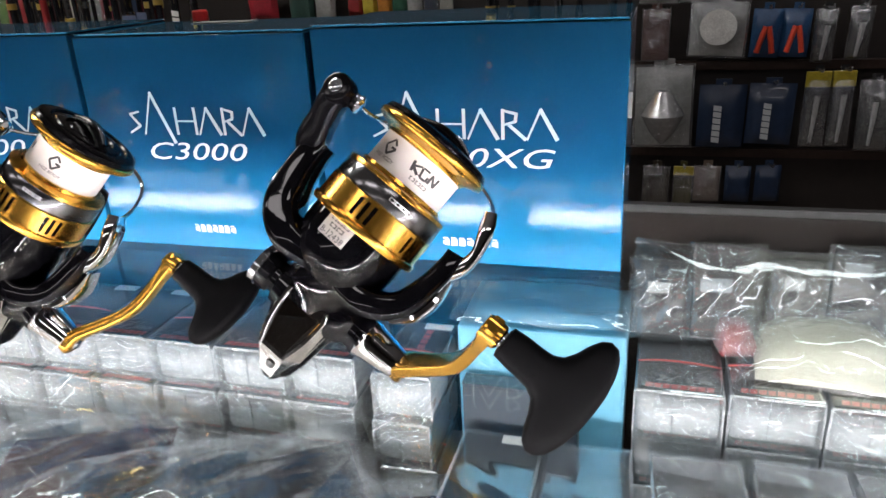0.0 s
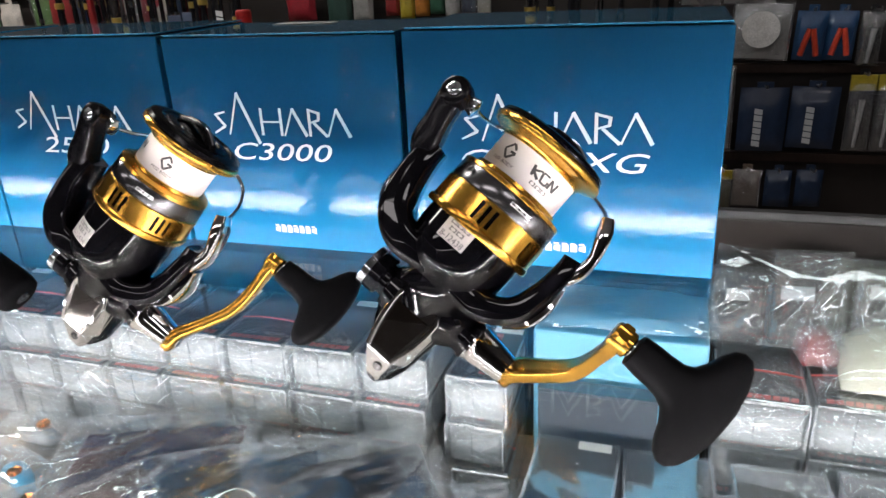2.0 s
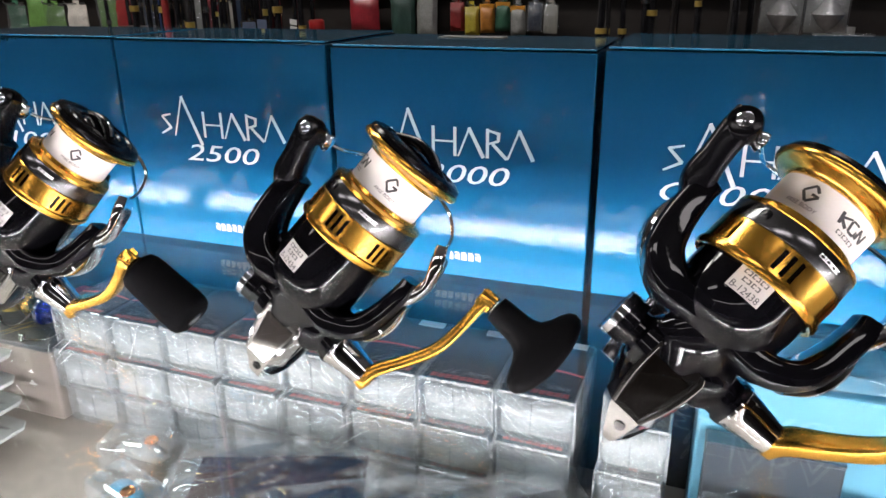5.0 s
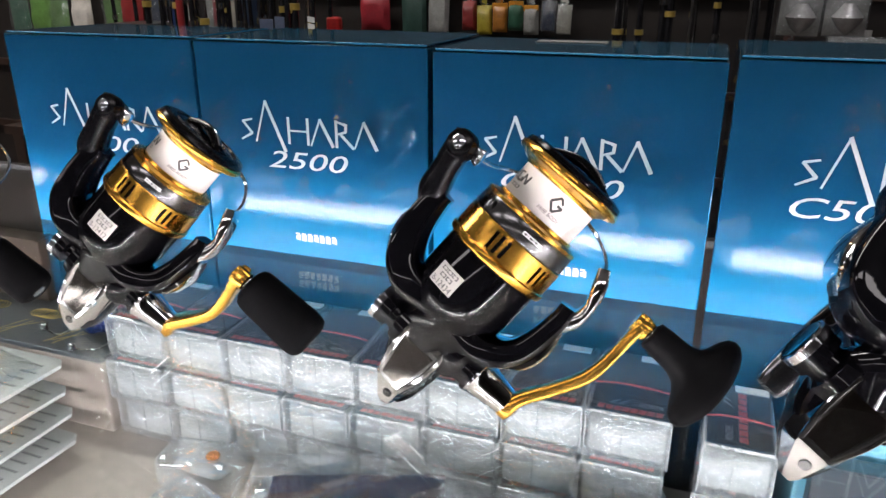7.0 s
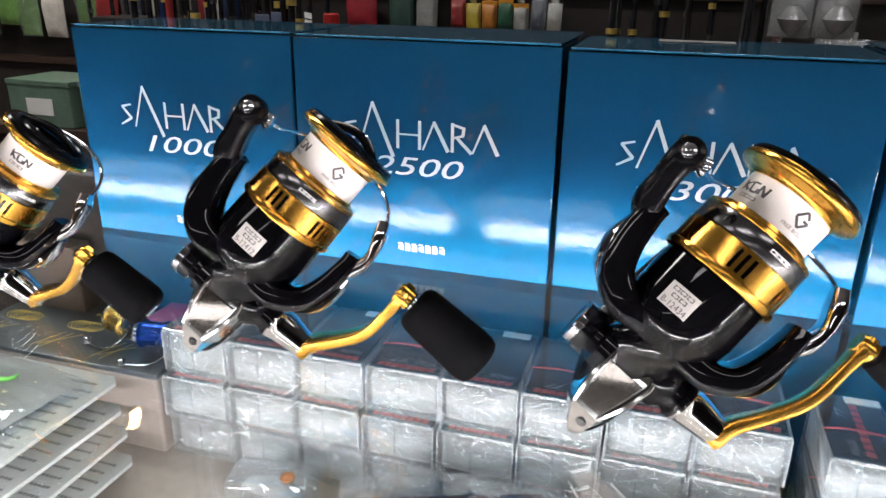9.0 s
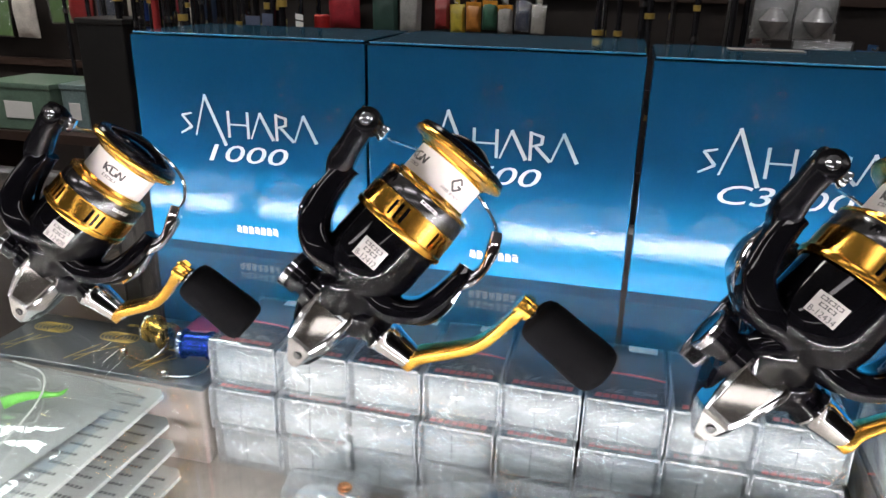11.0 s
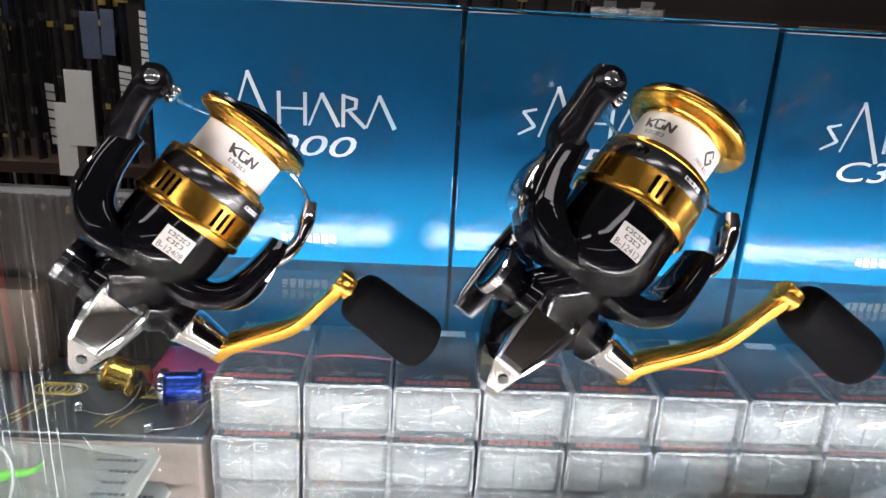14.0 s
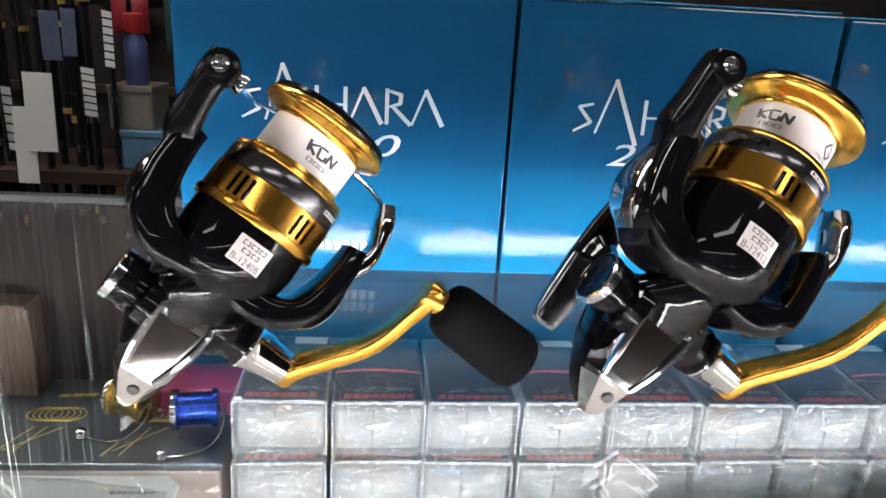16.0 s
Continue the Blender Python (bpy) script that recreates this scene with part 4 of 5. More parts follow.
bagged_pad("lure_pouch", -0.152, 0.33, SHELF_Z + 0.036, 0.1, 0.09, 0.011, 34, FELT_NAVY, "navy cloth pouch with crest in a clear bag", "pouch", 6, [(0.01, -0.02)])
bagged_pad("lure_pouch", -0.098, 0.315, SHELF_Z + 0.03, 0.08, 0.085, 0.011, 18, FELT_BLACK, "black cloth pouch in a loose clear bag", "pouch", 5)
for u, v, z in ((-0.29, 0.34, 0), (-0.21, 0.32, 0), (-0.15, 0.33, 0), (-0.1, 0.32, 0)):
    ob = thing("stock_box", W @ pose(u, v, SHELF_Z, 0, 0, 20), "dark card stock box under the bagged pouches", "box", "stock boxes")
    bm = bmesh.new()
    block(bm, (0, 0, 0.012), (0.049, 0.059, 0.024), 0.001)
    part("box_body", bm, CARD_DARK, ob)
    bm = bmesh.new()
    block(bm, (0, 0, 0.0265), (0.05, 0.06, 0.005), 0.001)
    part("lid", bm, CARD_DARK, ob)
bm = bmesh.new()
block(bm, (0, 0, 0.0575), (0.09, 0.06, 0.115), 0.002)
ob = part("sky_blue_carton", bm, SKY)
ob.matrix_world = W @ pose(-0.026, 0.431, SHELF_Z)
tagged(ob, "plain sky blue card carton among clear cases", "box")
bagged_pad("sky_blue_pack", -0.026, 0.431, SHELF_Z + 0.1155, 0.088, 0.058, 0.007, 0, SKY, "sky blue flat pack in a glossy clear bag", "pack")
bagged_pad("cream_pack", 0.118, 0.434, SHELF_Z + 3 * H + 0.001, 0.075, 0.06, 0.024, -4, CREAM, "cream soft pack in a clear bag", "pack")
bagged_pad("wine_pack", 0.075, 0.445, SHELF_Z + 3 * H + 0.001, 0.022, 0.03, 0.018, 10, WINE, "small wine red pack in a clear bag", "pack")
bagged_pad("clear_bag_pack", 0.175, 0.44, SHELF_Z + 3 * H + 0.001, 0.05, 0.05, 0.02, 20, CARD_DARK, "dark small parts in a clear bag", "pack")
UPRIGHT = [(0.034, .03, .046, (0.012, 0.013, 0.015), -9), (0.068, .036, .056, (0.02, 0.018, 0.017), -14), (0.104, .026, .05, (0.05, 0.05, 0.048), -6),
           (0.14, .042, .058, (0.01, 0.012, 0.018), -11), (0.19, .046, .052, (0.03, 0.027, 0.025), -7), (0.235, .036, .056, (0.012, 0.012, 0.014), -12)]
for u, w, h, c, lean in UPRIGHT:
    ob = thing("flat_pack", W @ pose(u, 0.452, SHELF_Z + 3 * H + 0.0006, lean * 0.4, 0, rnd.uniform(-5, 5)), "dark flat pack in clear film against the counter's back", "pack", "standing flat packs")
    bm = bmesh.new()
    block(bm, (0, 0, h / 2), (w * .9, 0.006, h * .94), 0.0012)
    part("card", bm, material("flat_pack_print", c, rough=0.5, var=0.6, scale=45, ior=1.3), ob)
    bm = bmesh.new()
    block(bm, (w * rnd.uniform(-.2, .2), -0.0036, h * rnd.uniform(.55, .8)), (w * rnd.uniform(.25, .6), 0.0008, h * .14), 0.0003, 1)
    part("pale_print", bm, PAPER if w < .035 else GREY_INK, ob, "pale printed field")
    bm = bmesh.new()
    sheet(bm, 20, 24, lambda a, b: ((a - .5) * w * 1.1, -0.0055 - 0.006 * hill(a, b) - crumple(a, b, u * 70) * .6, h * 1.04 * b))
    part("clear_film", bm, BAG, ob, "crinkled clear film")
bm = bmesh.new()
sheet(bm, 110, 40, lambda a, b: (0.02 + 0.245 * a, 0.446 - 0.05 * b * b - 0.004 * math.sin(a * 9), SHELF_Z + 3 * H + 0.004 + 0.066 * math.sin(b * 2.1) - 0.012 * a * b + crumple(a * 1.6, b, 5.5) * .45))
ob = part("clear_cover", bm, FILM)
ob.matrix_world = W
tagged(ob, "loose crinkled clear plastic cover over dark packs", "plastic cover")
ob = thing("stock_box", W @ pose(-0.035, 0.3935, SHELF_Z), "dark slim card box before the blue carton", "box")
bm = bmesh.new()
block(bm, (0, 0, 0.043), (0.062, 0.011, 0.086), 0.001)
part("box_body", bm, CARD_DARK, ob)
bm = bmesh.new()
block(bm, (0, 0, 0.0868), (0.0626, 0.0116, 0.0014), 0.0005)
part("top_flap", bm, CARD_DARK, ob)

# fanned pile of flat lure packs
GREY_TEXT = material("grey_text", (0.1, 0.1, 0.105), rough=0.5, var=0.2, scale=200)
PACK = material("pale_pack_card", (0.36, 0.365, 0.36), rough=0.45, var=0.12, scale=40, coat=0.3)
GREEN = material("green_lure", (0.12, 0.4, 0.06), rough=0.35, coat=0.5, var=0.3, scale=60)
COPPER = material("copper", (0.75, 0.32, 0.14), rough=0.2, metal=1.0, var=0.1, scale=80)
for k in range(4):
    ob = thing("lure_pack", W @ pose(-0.593 - 0.004 * k, 0.308 + 0.003 * k, SHELF_Z + 0.0158 * k, 0, 0, rnd.uniform(-2.5, 2.5)), "pale printed flat lure pack in a fanned pile", "lure pack", "fanned lure packs")
    bm = bmesh.new()
    prism(bm, [(-.09, -.06), (.084, -.06), (.09, -.054), (.09, .054), (.084, .06), (-.09, .06)], 0.003, Matrix.Translation((0, 0, 0.0142)), 0.001, 2)
    part("backing_card", bm, PACK, ob, "pale card with rounded corners")
    bm = bmesh.new()
    block(bm, (-.012, -.006, 0.0063), (.14, .092, .0124), 0.005, 3)
    part("blister", bm, TRAY, ob, "frosted blister")
    for r in range(13):
        n = rnd.choice((5, 6, 7))
        bm = plain_row(n, 0.0028 * n, 0.0022, 0.3)
        bmesh.ops.transform(bm, matrix=Matrix.Translation((.086 - 0.0028 * n - rnd.uniform(0, .004), -.052 + r * .0082, 0.0159)), verts=bm.verts)
        part("writing_bar", bm, GREY_TEXT, ob)
bagged_pad("lure_bag", -0.6, 0.305, SHELF_Z + 0.0645, 0.14, 0.11, 0.012, -6, PACK, "pale lure card in a clear bag", "lure pack")
for u, v, a in ((-0.565, 0.325, 40), (-0.62, 0.30, 15)):
    ob = thing("soft_lure", W @ pose(u, v, SHELF_Z + 0.0795, 0, 0, a), "bright green soft lure on a bagged card", "lure", "soft lures")
    bm = bmesh.new()
    tube(bm, [(-.014, 0, 0), (-.006, .001, .001), (.004, 0, .001), (.013, -.002, 0), (.018, .002, 0)], lambda t: 0.0032 * (1.05 - t) + 0.0004, 10, 5)
    part("lure_body", bm, GREEN, ob)
bm = bmesh.new()
tube(bm, [(-.06, .03, 0), (-.03, .02, .002), (-.01, -.005, .003), (0, -.04, .002), (.002, -.07, 0)], 0.0006, 6, 5)
ob = part("white_cord", bm, PAPER)
ob.matrix_world = W @ pose(-0.545, 0.325, SHELF_Z + 0.08)
tagged(ob, "thin white cord over the lure bags", "cord")

# black card with gold ring drawings
ob = thing("tackle_card", W @ pose(-0.585, 0.425, SHELF_Z), "black pack printed with gold rings beside the cases", "tackle pack")
bm = bmesh.new()
block(bm, (0, 0.004, 0.028), (0.166, 0.076, 0.056), 0.002)
part("pack_body", bm, material("brown_stock_card", (0.2, 0.17, 0.15), rough=0.6, var=0.2, scale=30), ob, "brown grey stock card")
bm = bmesh.new()
block(bm, (0, 0.004, 0.058), (0.17, 0.08, 0.0038), 0.001)
part("printed_card", bm, CARD_DARK, ob, "black card with gold drawings")
for cx in (-0.055, 0.0, 0.05):
    for k in range(5):
        bm = bmesh.new()
        r = 0.0085
        tube(bm, [(cx - k * .003 + r * math.cos(a), 0.006 + r * .75 * math.sin(a), 0.0604) for a in (2 * math.pi * i / 20 for i in range(21))], 0.00028, 5, 0)
        part("gold_ring", bm, GOLD_INK, ob)
    bm = bmesh.new()
    strokes(bm, [(cx - .012, -.006, cx - .022, -.03, .0007, .0007), (cx - .006, -.006, cx - .014, -.03, .0007, .0007), (cx + .002, -.006, cx - .018, -.026, .0007, .0007)], 0.0605)
    part("gold_lines", bm, GOLD_INK, ob)
    bm = plain_row(4, 0.026, 0.0034, 0.12)
    bmesh.ops.transform(bm, matrix=Matrix.Translation((cx - .012, 0.022, 0.0605)) @ Matrix.Rotation(radians(6), 4, "Z"), verts=bm.verts)
    part("gold_blocks", bm, GOLD_INK, ob)
BROWN = material("brown_corrugated_card", (0.03, 0.015, 0.007), rough=0.7, var=0.25, scale=35, bump=0.15)
ob = thing("brown_carton", W @ pose(-0.637, 0.4555, SHELF_Z + 0.0602), "plain brown card box on the black pack", "box")
bm = bmesh.new()
block(bm, (0, 0, 0.025), (0.06, 0.016, 0.05), 0.0012)
part("box_body", bm, BROWN, ob)
bm = bmesh.new()
block(bm, (0.001, -0.0015, 0.0512), (0.058, 0.0175, 0.0022), 0.0008)
part("top_flap", bm, BROWN, ob)
bm = bmesh.new()
block(bm, (0, 0, 0.037), (0.05, 0.03, 0.074), 0.0015)
ob = part("magenta_carton", bm, MAGENTA)
ob.matrix_world = W @ pose(-0.515, 0.447, SHELF_Z)
tagged(ob, "plain magenta card carton behind the cases", "box")

BLUE_METAL = material("blue_anodised", (0.02, 0.05, 0.3), rough=0.2, metal=0.9, var=0.1, scale=0.1)


def spare_spool(u, v, z, turn, mat, label):
    """A small spool on a bent wire stand."""
    ob = thing("spare_spool", W @ pose(u, v, z, 0, 0, turn) @ Matrix.Diagonal((0.001, 0.001, 0.001, 1)), label, "spool", "small spools")
    bm = bmesh.new()
    lathe(bm, [(4, -11), (9.5, -11), (9.8, -10), (9.8, -8), (8.0, -7.4), (7.8, 7), (9.4, 8), (9.4, 10), (8.6, 10.6), (3, 10.6)], 36, axis="X", c=(0, 0, 14))
    sp = part("spool", bm, mat, ob)
    bm = bmesh.new()
    lathe(bm, [(9.9, -11.2), (10.1, -10.8), (10.1, -9), (9.8, -8.6)], 36, cap=False, axis="X", c=(0, 0, 14))
    part("rim", bm, CHROME, sp, "bright rim")
    for y in (-1, 1):
        bm = bmesh.new()
        tube(bm, [(11, 0, 14), (13, y * 5, 10), (10, y * 12, 4), (2, y * 18, 1), (-14, y * 20, 0.8)], 0.6, 6, 6)
        part("wire", bm, STEEL, ob, "bent steel wire")
    bm = bmesh.new()
    lathe(bm, [(2.4, 0), (2.8, 1), (2.0, 3), (2.6, 4), (1.2, 5)], 16, c=(-14, -20, 0))
    part("wire_end", bm, STEEL, ob)
    return ob


spare_spool(-0.517, 0.414, SHELF_Z + 0.0605, 8, BLUE_METAL, "small blue spool with wire stand on a black pack")
spare_spool(-0.55, 0.422, SHELF_Z + 0.0605, -25, material("brass", (0.5, 0.33, 0.08), rough=0.25, metal=1.0, var=0.1, scale=0.1), "small brass spool with wire stand on a black pack")

# loose lures with copper beads in open trays
LURE_BLUE = material("blue_lure", (0.05, 0.3, 0.5), rough=0.3, coat=0.6, var=0.3, scale=60)
LURE_GREY = material("silver_lure", (0.45, 0.46, 0.47), rough=0.25, metal=0.5, var=0.25, scale=80)
for u, v, a, mt, lb in ((-0.345, 0.355, 20, LURE_GREY, "silver lure with copper bead in a clear tray"), (-0.385, 0.33, -15, LURE_BLUE, "blue lure with copper bead in a clear tray"),
                        (-0.36, 0.30, 40, LURE_GREY, "silver lure with copper bead in a clear tray"), (-0.41, 0.37, 10, LURE_GREY, "silver lure with copper bead in a clear tray")):
    ob = thing("lure_tray", W @ pose(u, v, SHELF_Z, 0, 0, a), lb, "lure", "lures in trays")
    bm = bmesh.new()
    block(bm, (0, 0, 0.012), (0.052, 0.028, 0.022), 0.005, 3)
    part("tray", bm, CASE, ob, "clear plastic tray")
    bm = bmesh.new()
    tube(bm, [(-.02, 0, .009), (-.012, .003, .01), (0, .001, .011), (.012, -.002, .01), (.02, 0, .009)], lambda t: 0.0012 + 0.006 * math.sin(math.pi * min(1, t * 1.05)) ** 0.8, 14, 6)
    part("lure_body", bm, mt, ob)
    bm = bmesh.new()
    lathe(bm, [(0.0015, 0.001), (0.0036, 0), (0.0045, 0.0012), (0.0036, 0.0026), (0.0015, 0.002)], 20, c=(0.012, -0.006, 0.0232))
    part("copper_bead", bm, COPPER, ob, "shiny copper bead")

# ---- racks behind the counter ----
RACK = material("rack_board", (0.013, 0.0095, 0.008), rough=0.6, var=0.3, scale=6, bump=0.1)
RAIL = material("rack_rail", (0.032, 0.018, 0.013), rough=0.5, var=0.3, scale=10)
setting("wall_rack", (-0.5, 2.1, 0.0), (4.6, 0.04, 1.9), RACK, "dark slatted wall rack full of packs", "rack")
for z in (-0.56, -0.37, -0.145, 0.1, 0.34):
    setting("trim", (-0.5, 2.07, z), (4.6, 0.02, 0.022), RAIL, "brown rack rail", "rail")

PACK_MATS = {}


def pack_mat(color, rough=0.4):
    key = tuple(color)
    if key not in PACK_MATS:
        PACK_MATS[key] = material("pack_print", color, rough=rough, coat=0.3, var=0.3, scale=30)
    return PACK_MATS[key]


CLEAR_PACK = clear_plastic("hanging_bag", share=0.8, crinkle=0.9, scale=60, rough=0.15, film=0.25)


HOOK = material("hook_steel", (0.3, 0.3, 0.3), rough=0.3, metal=1.0, var=0.1, scale=30)


def hanging_pack(u, z0, w, h, body, head=None, v=2.03, inner=None, clear=False, label="dark hanging tackle pack on the rack", bars=False):
    ob = thing("hanging_pack", W @ pose(u, v, z0, rnd.uniform(-4, 2), rnd.uniform(-2, 2), rnd.uniform(-5, 5)), label, "tackle pack", "hanging packs")
    bm = bmesh.new()
    sheet(bm, 8, 10, lambda a, b: ((a - .5) * w, -0.004 - 0.016 * hill(a, min(b * 1.1, 1)) + 0.004 * noise.noise((a * 4, b * 5, u * 9)), b * h))
    sheet(bm, 1, 1, lambda a, b: ((a - .5) * w, 0.0, b * h))
    part("bag", bm, CLEAR_PACK if clear else pack_mat(body), ob)
    if clear:
        bm = bmesh.new()
        block(bm, (0, -0.001, h * .5), (w * .92, 0.002, h * .94), 0.0008, 1)
        part("backing", bm, pack_mat(body), ob)
    bm = bmesh.new()
    tube(bm, [(0, 0.03, h + 0.004), (0, -0.02, h + 0.004), (0, -0.045, h + 0.006), (0, -0.05, h + 0.013)], 0.0022, 6, 3)
    part("hook", bm, HOOK, ob, "steel wall hook")
    bm = bmesh.new()
    block(bm, (0, -0.002, h + 0.004), (w * .34, 0.0016, 0.02), 0.0006, 1)
    part("hang_tab", bm, pack_mat(body), ob)
    if head:
        bm = bmesh.new()
        block(bm, (0, -0.006, h * .9), (w, 0.006, h * .2), 0.001, 1)
        part("header", bm, pack_mat(head), ob, "printed header card")
    if inner == "pliers":
        for sx in (-1, 1):
            bm = bmesh.new()
            tube(bm, [(sx * w * .05, -.022, h * .66), (sx * w * .16, -.023, h * .4), (sx * w * .26, -.022, h * .12)], 0.0065, 8, 4)
            part("grip", bm, pack_mat((0.55, 0.06, 0.03)), ob, "red grip")
    elif inner == "reel":
        bm = bmesh.new()
        lathe(bm, [(w * .12, 0), (w * .3, 0.002), (w * .31, 0.014), (w * .1, 0.016)], 24)
        bmesh.ops.transform(bm, matrix=Matrix.Translation((0, -0.012, h * .55)) @ Matrix.Rotation(radians(90), 4, "X"), verts=bm.verts)
        part("pale_disc", bm, pack_mat((0.6, 0.6, 0.58)), ob, "pale round piece")
    elif inner == "cone":
        bm = bmesh.new()
        lathe(bm, [(w * .02, h * .06), (w * .2, h * .2), (w * .36, h * .42), (w * .12, h * .7)], 20, c=(0, -0.022, 0))
        part("silver_piece", bm, LURE_GREY, ob, "silver folded piece")
    elif inner == "tool":
        bm = bmesh.new()
        tube(bm, [(-w * .1, -.02, h * .08), (-w * .05, -.022, h * .4), (0.0, -.02, h * .7)], lambda t: 0.004 + 0.003 * t, 8, 4)
        part("tool", bm, LURE_GREY, ob, "bright metal tool")
    if bars:
        for k in range(6):
            bm = plain_row(1, h * .1, w * .17, .16)
            bmesh.ops.transform(bm, matrix=Matrix.Translation((-w * .02, -.0262, h * (.1 + .1 * k))) @ Matrix.Rotation(radians(90), 4, "X") @ Matrix.Rotation(radians(90), 4, "Z"), verts=bm.verts)
            part("writing_bar", bm, GREY_INK, ob)
    return ob


DK, NAVY, BL, PALE, YEL = (0.012, 0.012, 0.013), (0.012, 0.024, 0.052), (0.016, 0.055, 0.13), (0.26, 0.26, 0.25), (0.28, 0.22, 0.02)
hanging_pack(0.173, -0.121, 0.137, 0.135, PALE, clear=True, inner="reel", label="clear pack with pale disc hanging on the rack")
hanging_pack(0.283, -0.122, 0.066, 0.114, BL, inner="pliers", label="blue card with red gripped pliers on the rack")
hanging_pack(0.349, -0.122, 0.064, 0.112, BL, inner="pliers", label="blue card with red gripped pliers on the rack")
hanging_pack(0.413, -0.136, 0.05, 0.125, DK, clear=True, inner="tool", label="clear pack with bright tool hanging on the rack")
hanging_pack(0.488, -0.13, 0.05, 0.123, DK, clear=True, inner="tool", label="clear pack with bright tool hanging on the rack")
hanging_pack(0.059, -0.351, 0.15, 0.215, PALE, clear=True, inner="cone", label="clear pack with silver folded piece on the rack")
hanging_pack(0.2, -0.347, 0.112, 0.16, NAVY, bars=True, label="navy hanging pack with pale lettering bars on the rack")
hanging_pack(0.314, -0.337, 0.108, 0.152, NAVY, bars=True, label="navy hanging pack with pale lettering bars on the rack")
hanging_pack(0.416, -0.341, 0.056, 0.186, DK, YEL, clear=True, inner="tool", label="black pack with yellow header on the rack")
hanging_pack(0.474, -0.34, 0.052, 0.185, DK, YEL, clear=True, inner="tool", label="black pack with yellow header on the rack")
hanging_pack(0.18, -0.497, 0.07, 0.1, (0.12, 0.09, 0.07), clear=True)
hanging_pack(0.256, -0.493, 0.062, 0.096, NAVY)
hanging_pack(0.328, -0.489, 0.062, 0.096, NAVY)
hanging_pack(0.03, -0.13, 0.07, 0.13, (0.1, 0.05, 0.045), clear=True)
hanging_pack(0.05, -0.52, 0.07, 0.12, (0.03, 0.022, 0.014), clear=True)
hanging_pack(0.12, -0.52, 0.05, 0.12, (0.05, 0.045, 0.012), YEL, clear=True)
for k in range(7):
    hanging_pack(0.55 + 0.08 * k, -0.34 + rnd.uniform(-.01, .01), 0.07, 0.17, rnd.choice([DK, NAVY, PALE]), clear=k % 2 == 0, inner="tool")

# row of packs seen over the cartons
COLS = [(0.2, 0.02, 0.02), (0.35, 0.28, 0.03), (0.4, 0.16, 0.03), (0.03, 0.1, 0.06), PALE, NAVY, (0.3, 0.28, 0.24), DK, (0.1, 0.2, 0.05), (0.45, 0.42, 0.38)]
spots = [(-1.56, 0.0, .076, .075, (0.25, 0.02, 0.03)), (-1.47, 0.0, .06, .08, NAVY), (-1.05, .0, .09, .06, (0.28, 0.02, 0.03)), (-0.93, -.04, .07, .12, (0.02, 0.05, 0.04)), (-0.86, -.01, .06, .09, PALE)]
for u, z, w, h, c in spots:
    hanging_pack(u, z, w, h + 0.04, c, label="small coloured pack hanging on the rack")
for k in range(7):
    hanging_pack(-0.77 + 0.043 * k, 0.005 + rnd.uniform(-.01, .004), 0.04, 0.075, COLS[k], (0.5, 0.22, 0.02) if k in (2, 3, 4) else None, clear=k > 4, label="small bright pack hanging on the rack")
hanging_pack(0.03, 0.018, 0.09, 0.1, PALE, clear=True, inner="cone", v=1.88, label="crinkled clear bag hanging on the rack")
hanging_pack(0.12, 0.02, 0.09, 0.1, PALE, clear=True, inner="cone", v=1.88, label="crinkled clear bag hanging on the rack")
for k in range(10):
    hanging_pack(-2.4 + 0.1 * k + rnd.uniform(-.02, .02), -0.03 + rnd.uniform(-.04, .02), 0.085, 0.14, rnd.choice(COLS), clear=k % 2 == 0, label="packed tackle bag hanging on the rack")

ROD_BLACK = material("rod_blank", (0.012, 0.012, 0.014), rough=0.25, coat=0.6, var=0.2, scale=30)
CORK = material("cork_grip", (0.28, 0.17, 0.09), rough=0.8, var=0.3, scale=60, bump=0.3)
TAG = material("rod_tag", (0.62, 0.62, 0.6), rough=0.6, var=0.06, scale=20)


def rod(u, v, grip_z, mat=None, grip=None, r=0.006, bars=None, lean=0.0):
    ob = thing("fishing_rod", W @ pose(u, v, -0.95, 0, lean, 0), "slim dark fishing rod standing in the rack", "fishing rod", "rods in the rack")
    bm = bmesh.new()
    tube(bm, [(0, 0, 0.04), (0, 0, 1.2), (0, 0, 2.4)], lambda t: r * (1.15 - 0.75 * t), 8, 3)
    part("blank", bm, mat or ROD_BLACK, ob)
    bm = bmesh.new()
    lathe(bm, [(0.006, 0), (0.014, 0.01), (0.013, 0.1), (0.011, 0.5), (0.0125, 0.6 + grip_z), (0.008, 0.64 + grip_z)], 12)
    part("grip", bm, grip or FOAM_ROD, ob, "rod grip")
    for k in range(3):
        bm = bmesh.new()
        lathe(bm, [(r * 1.25, 0), (r * 1.25, 0.012)], 10, c=(0, 0, 0.78 + grip_z + 0.19 * k))
        part("ring_wrap", bm, rnd.choice([STEEL_ROD, GOLD_INK, STEEL_ROD]), ob)
    if bars:
        z0, z1 = bars
        step = (z1 - z0) / 7
        for k in range(7):
            bm = plain_row(1, step, r * 2.6, .2)
            bmesh.ops.transform(bm, matrix=Matrix.Translation((r * 1.4, -r * 1.7, z0 + step * k + 0.95)) @ Matrix.Rotation(radians(90), 4, "X") @ Matrix.Rotation(radians(90), 4, "Z"), verts=bm.verts)
            part("writing_bar", bm, TAG, ob, "pale lettering bar along the rod")
    return ob


FOAM_ROD = material("rod_foam", (0.015, 0.015, 0.016), rough=0.8, var=0.2, scale=40)
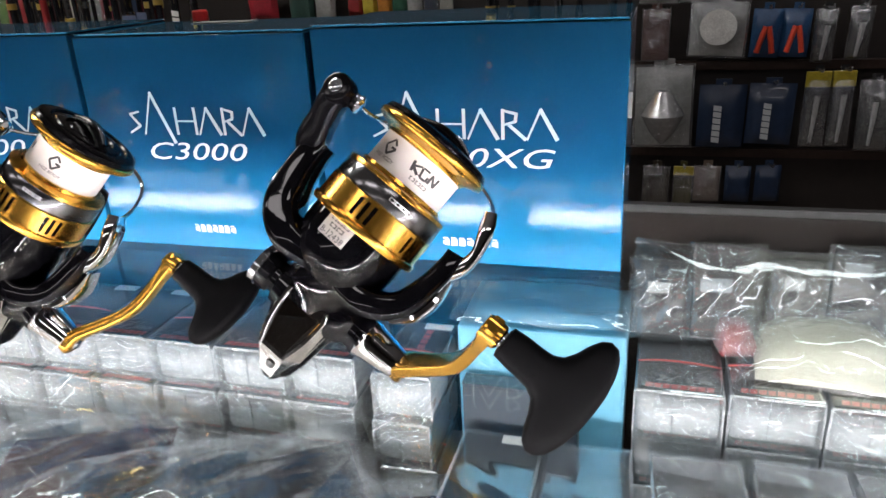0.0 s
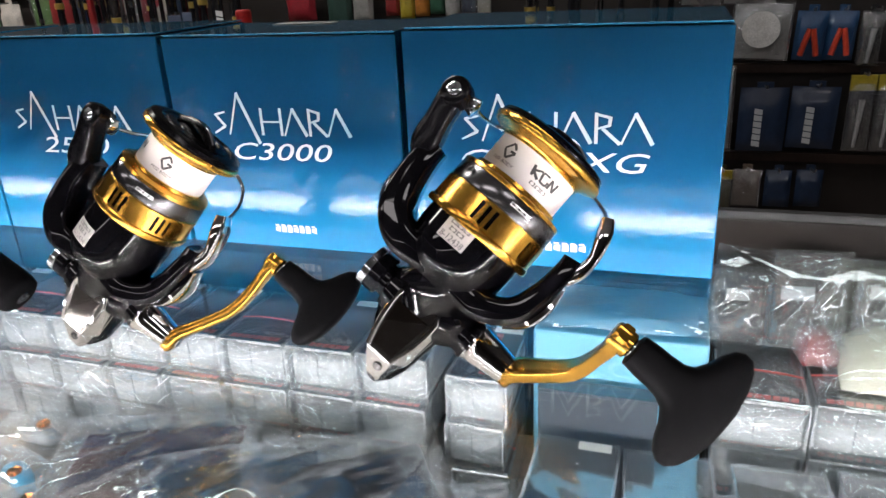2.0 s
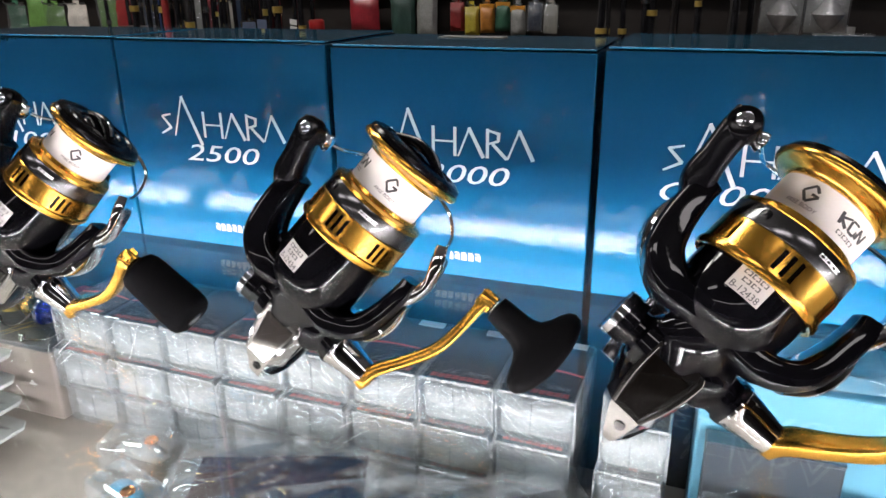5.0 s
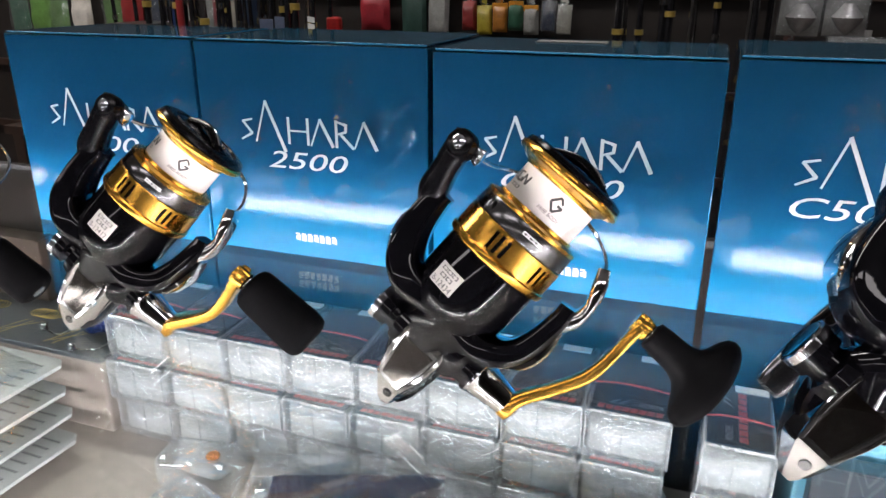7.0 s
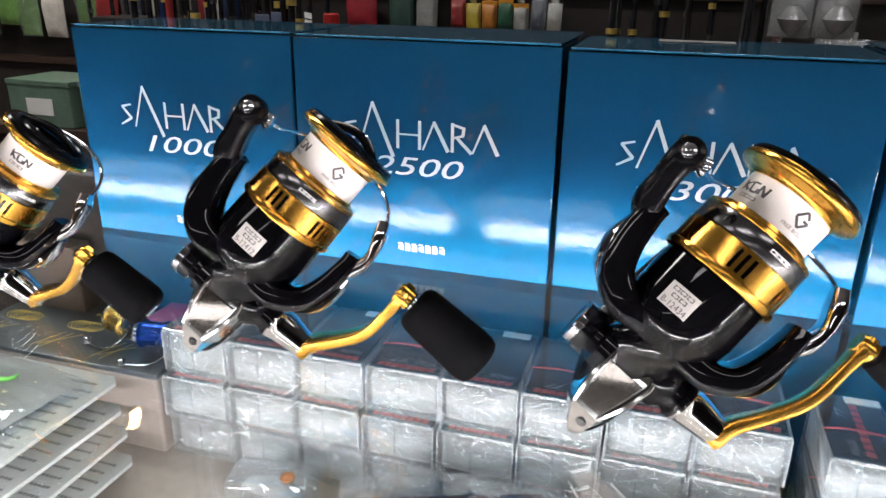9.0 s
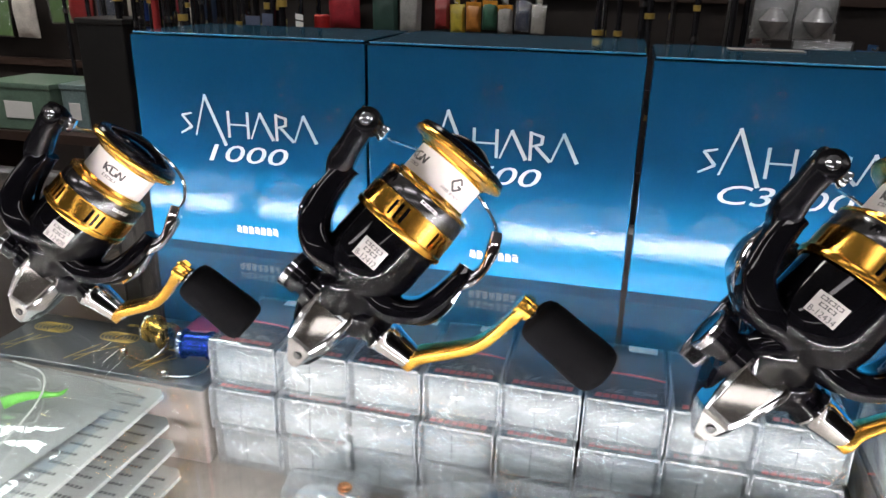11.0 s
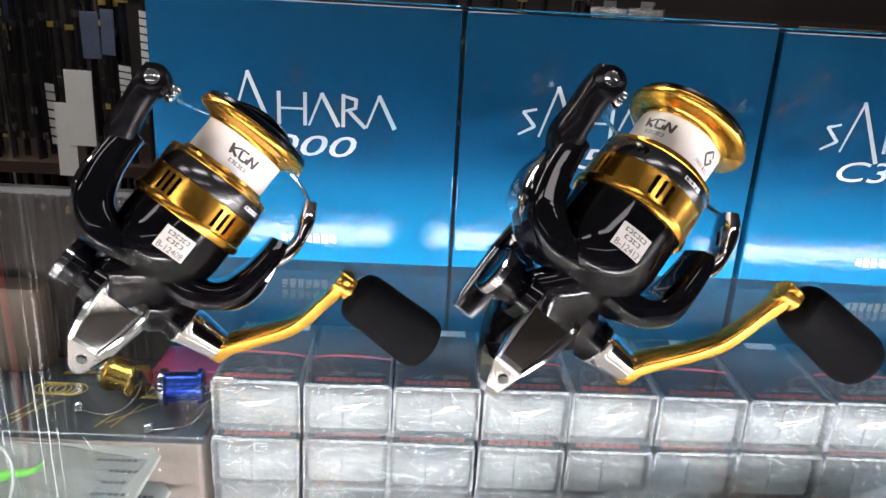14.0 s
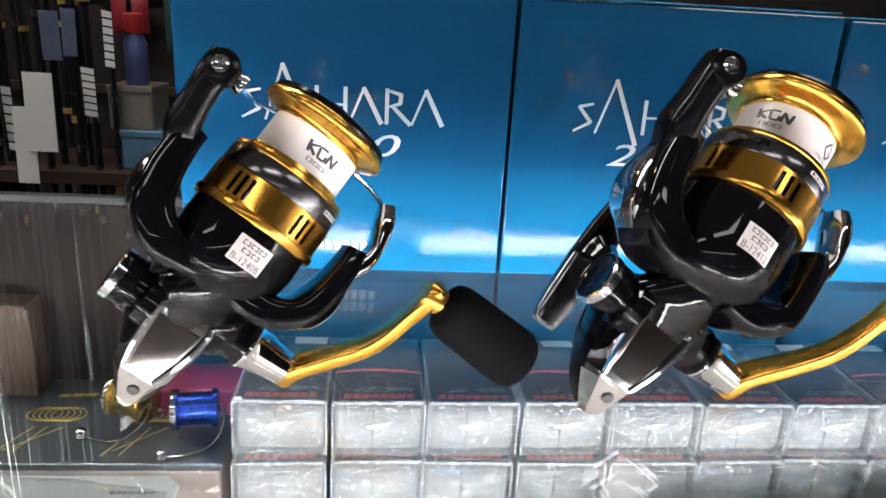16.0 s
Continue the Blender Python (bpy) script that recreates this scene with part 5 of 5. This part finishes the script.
STEEL_ROD = material("rod_ring", (0.6, 0.6, 0.6), rough=0.2, metal=1.0, var=0.05, scale=20)
ROD_COLS = [None, None, STEEL_ROD, None, pack_mat((0.02, 0.05, 0.2)), None, None, pack_mat((0.25, 0.02, 0.02)), None, STEEL_ROD]
for k in range(14):
    rod(-1.285 + 0.0155 * k + rnd.uniform(-.004, .004), 1.36 + rnd.uniform(-.03, .05), rnd.uniform(0, .1), ROD_COLS[k % 10], grip=CORK if k % 4 == 3 else None, r=rnd.uniform(.005, .009), lean=rnd.uniform(-1, 1))
for k in range(13):
    u = -1.07 + 0.0175 * k + rnd.uniform(-.004, .004)
    rod(u, 1.35 + rnd.uniform(-.03, .05), rnd.uniform(0, .1), grip=CORK if k > 9 else None, r=rnd.uniform(.005, .008),
        bars=(-0.17, -0.06) if k == 2 else (-0.02, 0.07) if k == 11 else (-0.1, -0.02) if k == 10 else None, lean=rnd.uniform(-1, 1))
for k in range(20):
    rod(-1.78 + 0.034 * k + rnd.uniform(-.01, .01), 1.86 + rnd.uniform(-.04, .04), rnd.uniform(-.1, .1), STEEL_ROD if k % 5 == 2 else None, r=rnd.uniform(.005, .01), lean=rnd.uniform(-1, 1))
for k in range(12):
    rod(-0.36 + 0.031 * k + rnd.uniform(-.01, .01), 1.8 + rnd.uniform(-.04, .04), rnd.uniform(-.1, .1), STEEL_ROD if k % 4 == 1 else None, r=rnd.uniform(.005, .01), lean=rnd.uniform(-1, 1))


def rod_tag(u, z0, z1, w, mat, label, v=1.3):
    bm = bmesh.new()
    block(bm, (0, 0, (z1 - z0) / 2), (w, 0.0015, z1 - z0), 0.0004, 1)
    ob = part("rod_tag", bm, mat)
    ob.matrix_world = W @ pose(u, v, z0, 0, rnd.uniform(-2, 2), rnd.uniform(-6, 6))
    return tagged(ob, label, "tag", "tags on the rods")


rod_tag(-0.997, -0.206, -0.082, 0.032, TAG, "plain white paper tag tied to a rod")
rod_tag(-0.969, -0.153, -0.028, 0.044, TAG, "wide white paper tag tied to a rod")
rod_tag(-0.939, -0.008, 0.065, 0.028, pack_mat((0.08, 0.1, 0.16)), "dark blue card with pale edge tied to a rod")
rod_tag(-0.912, -0.001, 0.07, 0.022, pack_mat((0.08, 0.1, 0.16)), "dark blue card with pale edge tied to a rod")

# low side shelf with bottles and boxes beside the rods
setting("side_shelf", (-1.15, 1.42, -0.2), (1.1, 0.2, 0.02), RAIL, "brown side shelf beside the rods", "shelf")
setting("side_shelf_leg", (-1.66, 1.42, -0.58), (0.03, 0.2, 0.74), RAIL, "brown leg of the side shelf", "shelf")
setting("side_shelf_leg", (-0.62, 1.42, -0.58), (0.03, 0.2, 0.74), RAIL, "brown leg of the side shelf", "shelf")


def shelf_box(u, z, w, h, d, color, label, v=1.4, tag=False):
    ob = thing("stock_box", W @ pose(u, v, z, 0, 0, rnd.uniform(-6, 6)), label, "box", "boxes on the side shelf")
    bm = bmesh.new()
    block(bm, (0, 0, h / 2), (w, d, h), 0.004, 2)
    part("box_body", bm, pack_mat(color), ob)
    bm = bmesh.new()
    block(bm, (0, 0, h - 0.004), (w + 0.003, d + 0.003, 0.012), 0.002, 2)
    part("lid", bm, pack_mat(color), ob)
    if tag:
        bm = bmesh.new()
        block(bm, (0, -d / 2 - 0.001, h * .45), (w * .42, 0.0012, h * .36), 0.0003, 1)
        part("price_card", bm, TAG, ob, "white price card")
    return ob


shelf_box(-0.818, -0.19, 0.09, 0.066, 0.1, (0.07, 0.17, 0.26), "blue plastic box on the side shelf")
shelf_box(-0.845, -0.1235, 0.075, 0.072, 0.08, (0.16, 0.15, 0.13), "pale packed box on the blue plastic box")
bm = bmesh.new()
lathe(bm, [(0.017, 0), (0.0185, 0.004), (0.0185, 0.07), (0.012, 0.085), (0.012, 0.088)], 20)
ob = thing("paint_bottle", W @ pose(-0.84, 1.385, -0.051), "small blue bottle with a red cap", "bottle")
part("bottle_body", bm, pack_mat((0.06, 0.08, 0.2)), ob)
bm = bmesh.new()
lathe(bm, [(0.015, 0.086), (0.0155, 0.09), (0.0155, 0.115), (0.012, 0.118)], 20)
part("cap", bm, pack_mat((0.4, 0.02, 0.02)), ob, "red cap")
shelf_box(-1.52, -0.19, 0.17, 0.1, 0.14, (0.1, 0.16, 0.12), "green packed box with a white price card", tag=True)
shelf_box(-1.40, -0.19, 0.06, 0.1, 0.1, (0.14, 0.2, 0.2), "pale green box with a white price card", tag=True)
shelf_box(-1.31, -0.19, 0.11, 0.235, 0.1, (0.012, 0.012, 0.012), "tall black box on the side shelf")

# warm bulb above the rack
bm = bmesh.new()
lathe(bm, [(0.012, 0.06), (0.03, 0.045), (0.045, 0.01), (0.04, -0.025), (0.02, -0.045), (0.004, -0.05)], 20)
ob = thing("bulb_lamp", W @ pose(-2.0, 1.95, 1.42), "warm bare bulb in a black holder above the rack", "lamp")
part("bulb", bm, glow("bulb_glow", (1.0, 0.62, 0.25), 60.0), ob, "glowing warm bulb")
bm = bmesh.new()
lathe(bm, [(0.02, 0.05), (0.026, 0.06), (0.026, 0.13), (0.008, 0.15), (0.006, 0.43)], 16)
part("holder", bm, ROD_BLACK, ob, "black holder and rod")
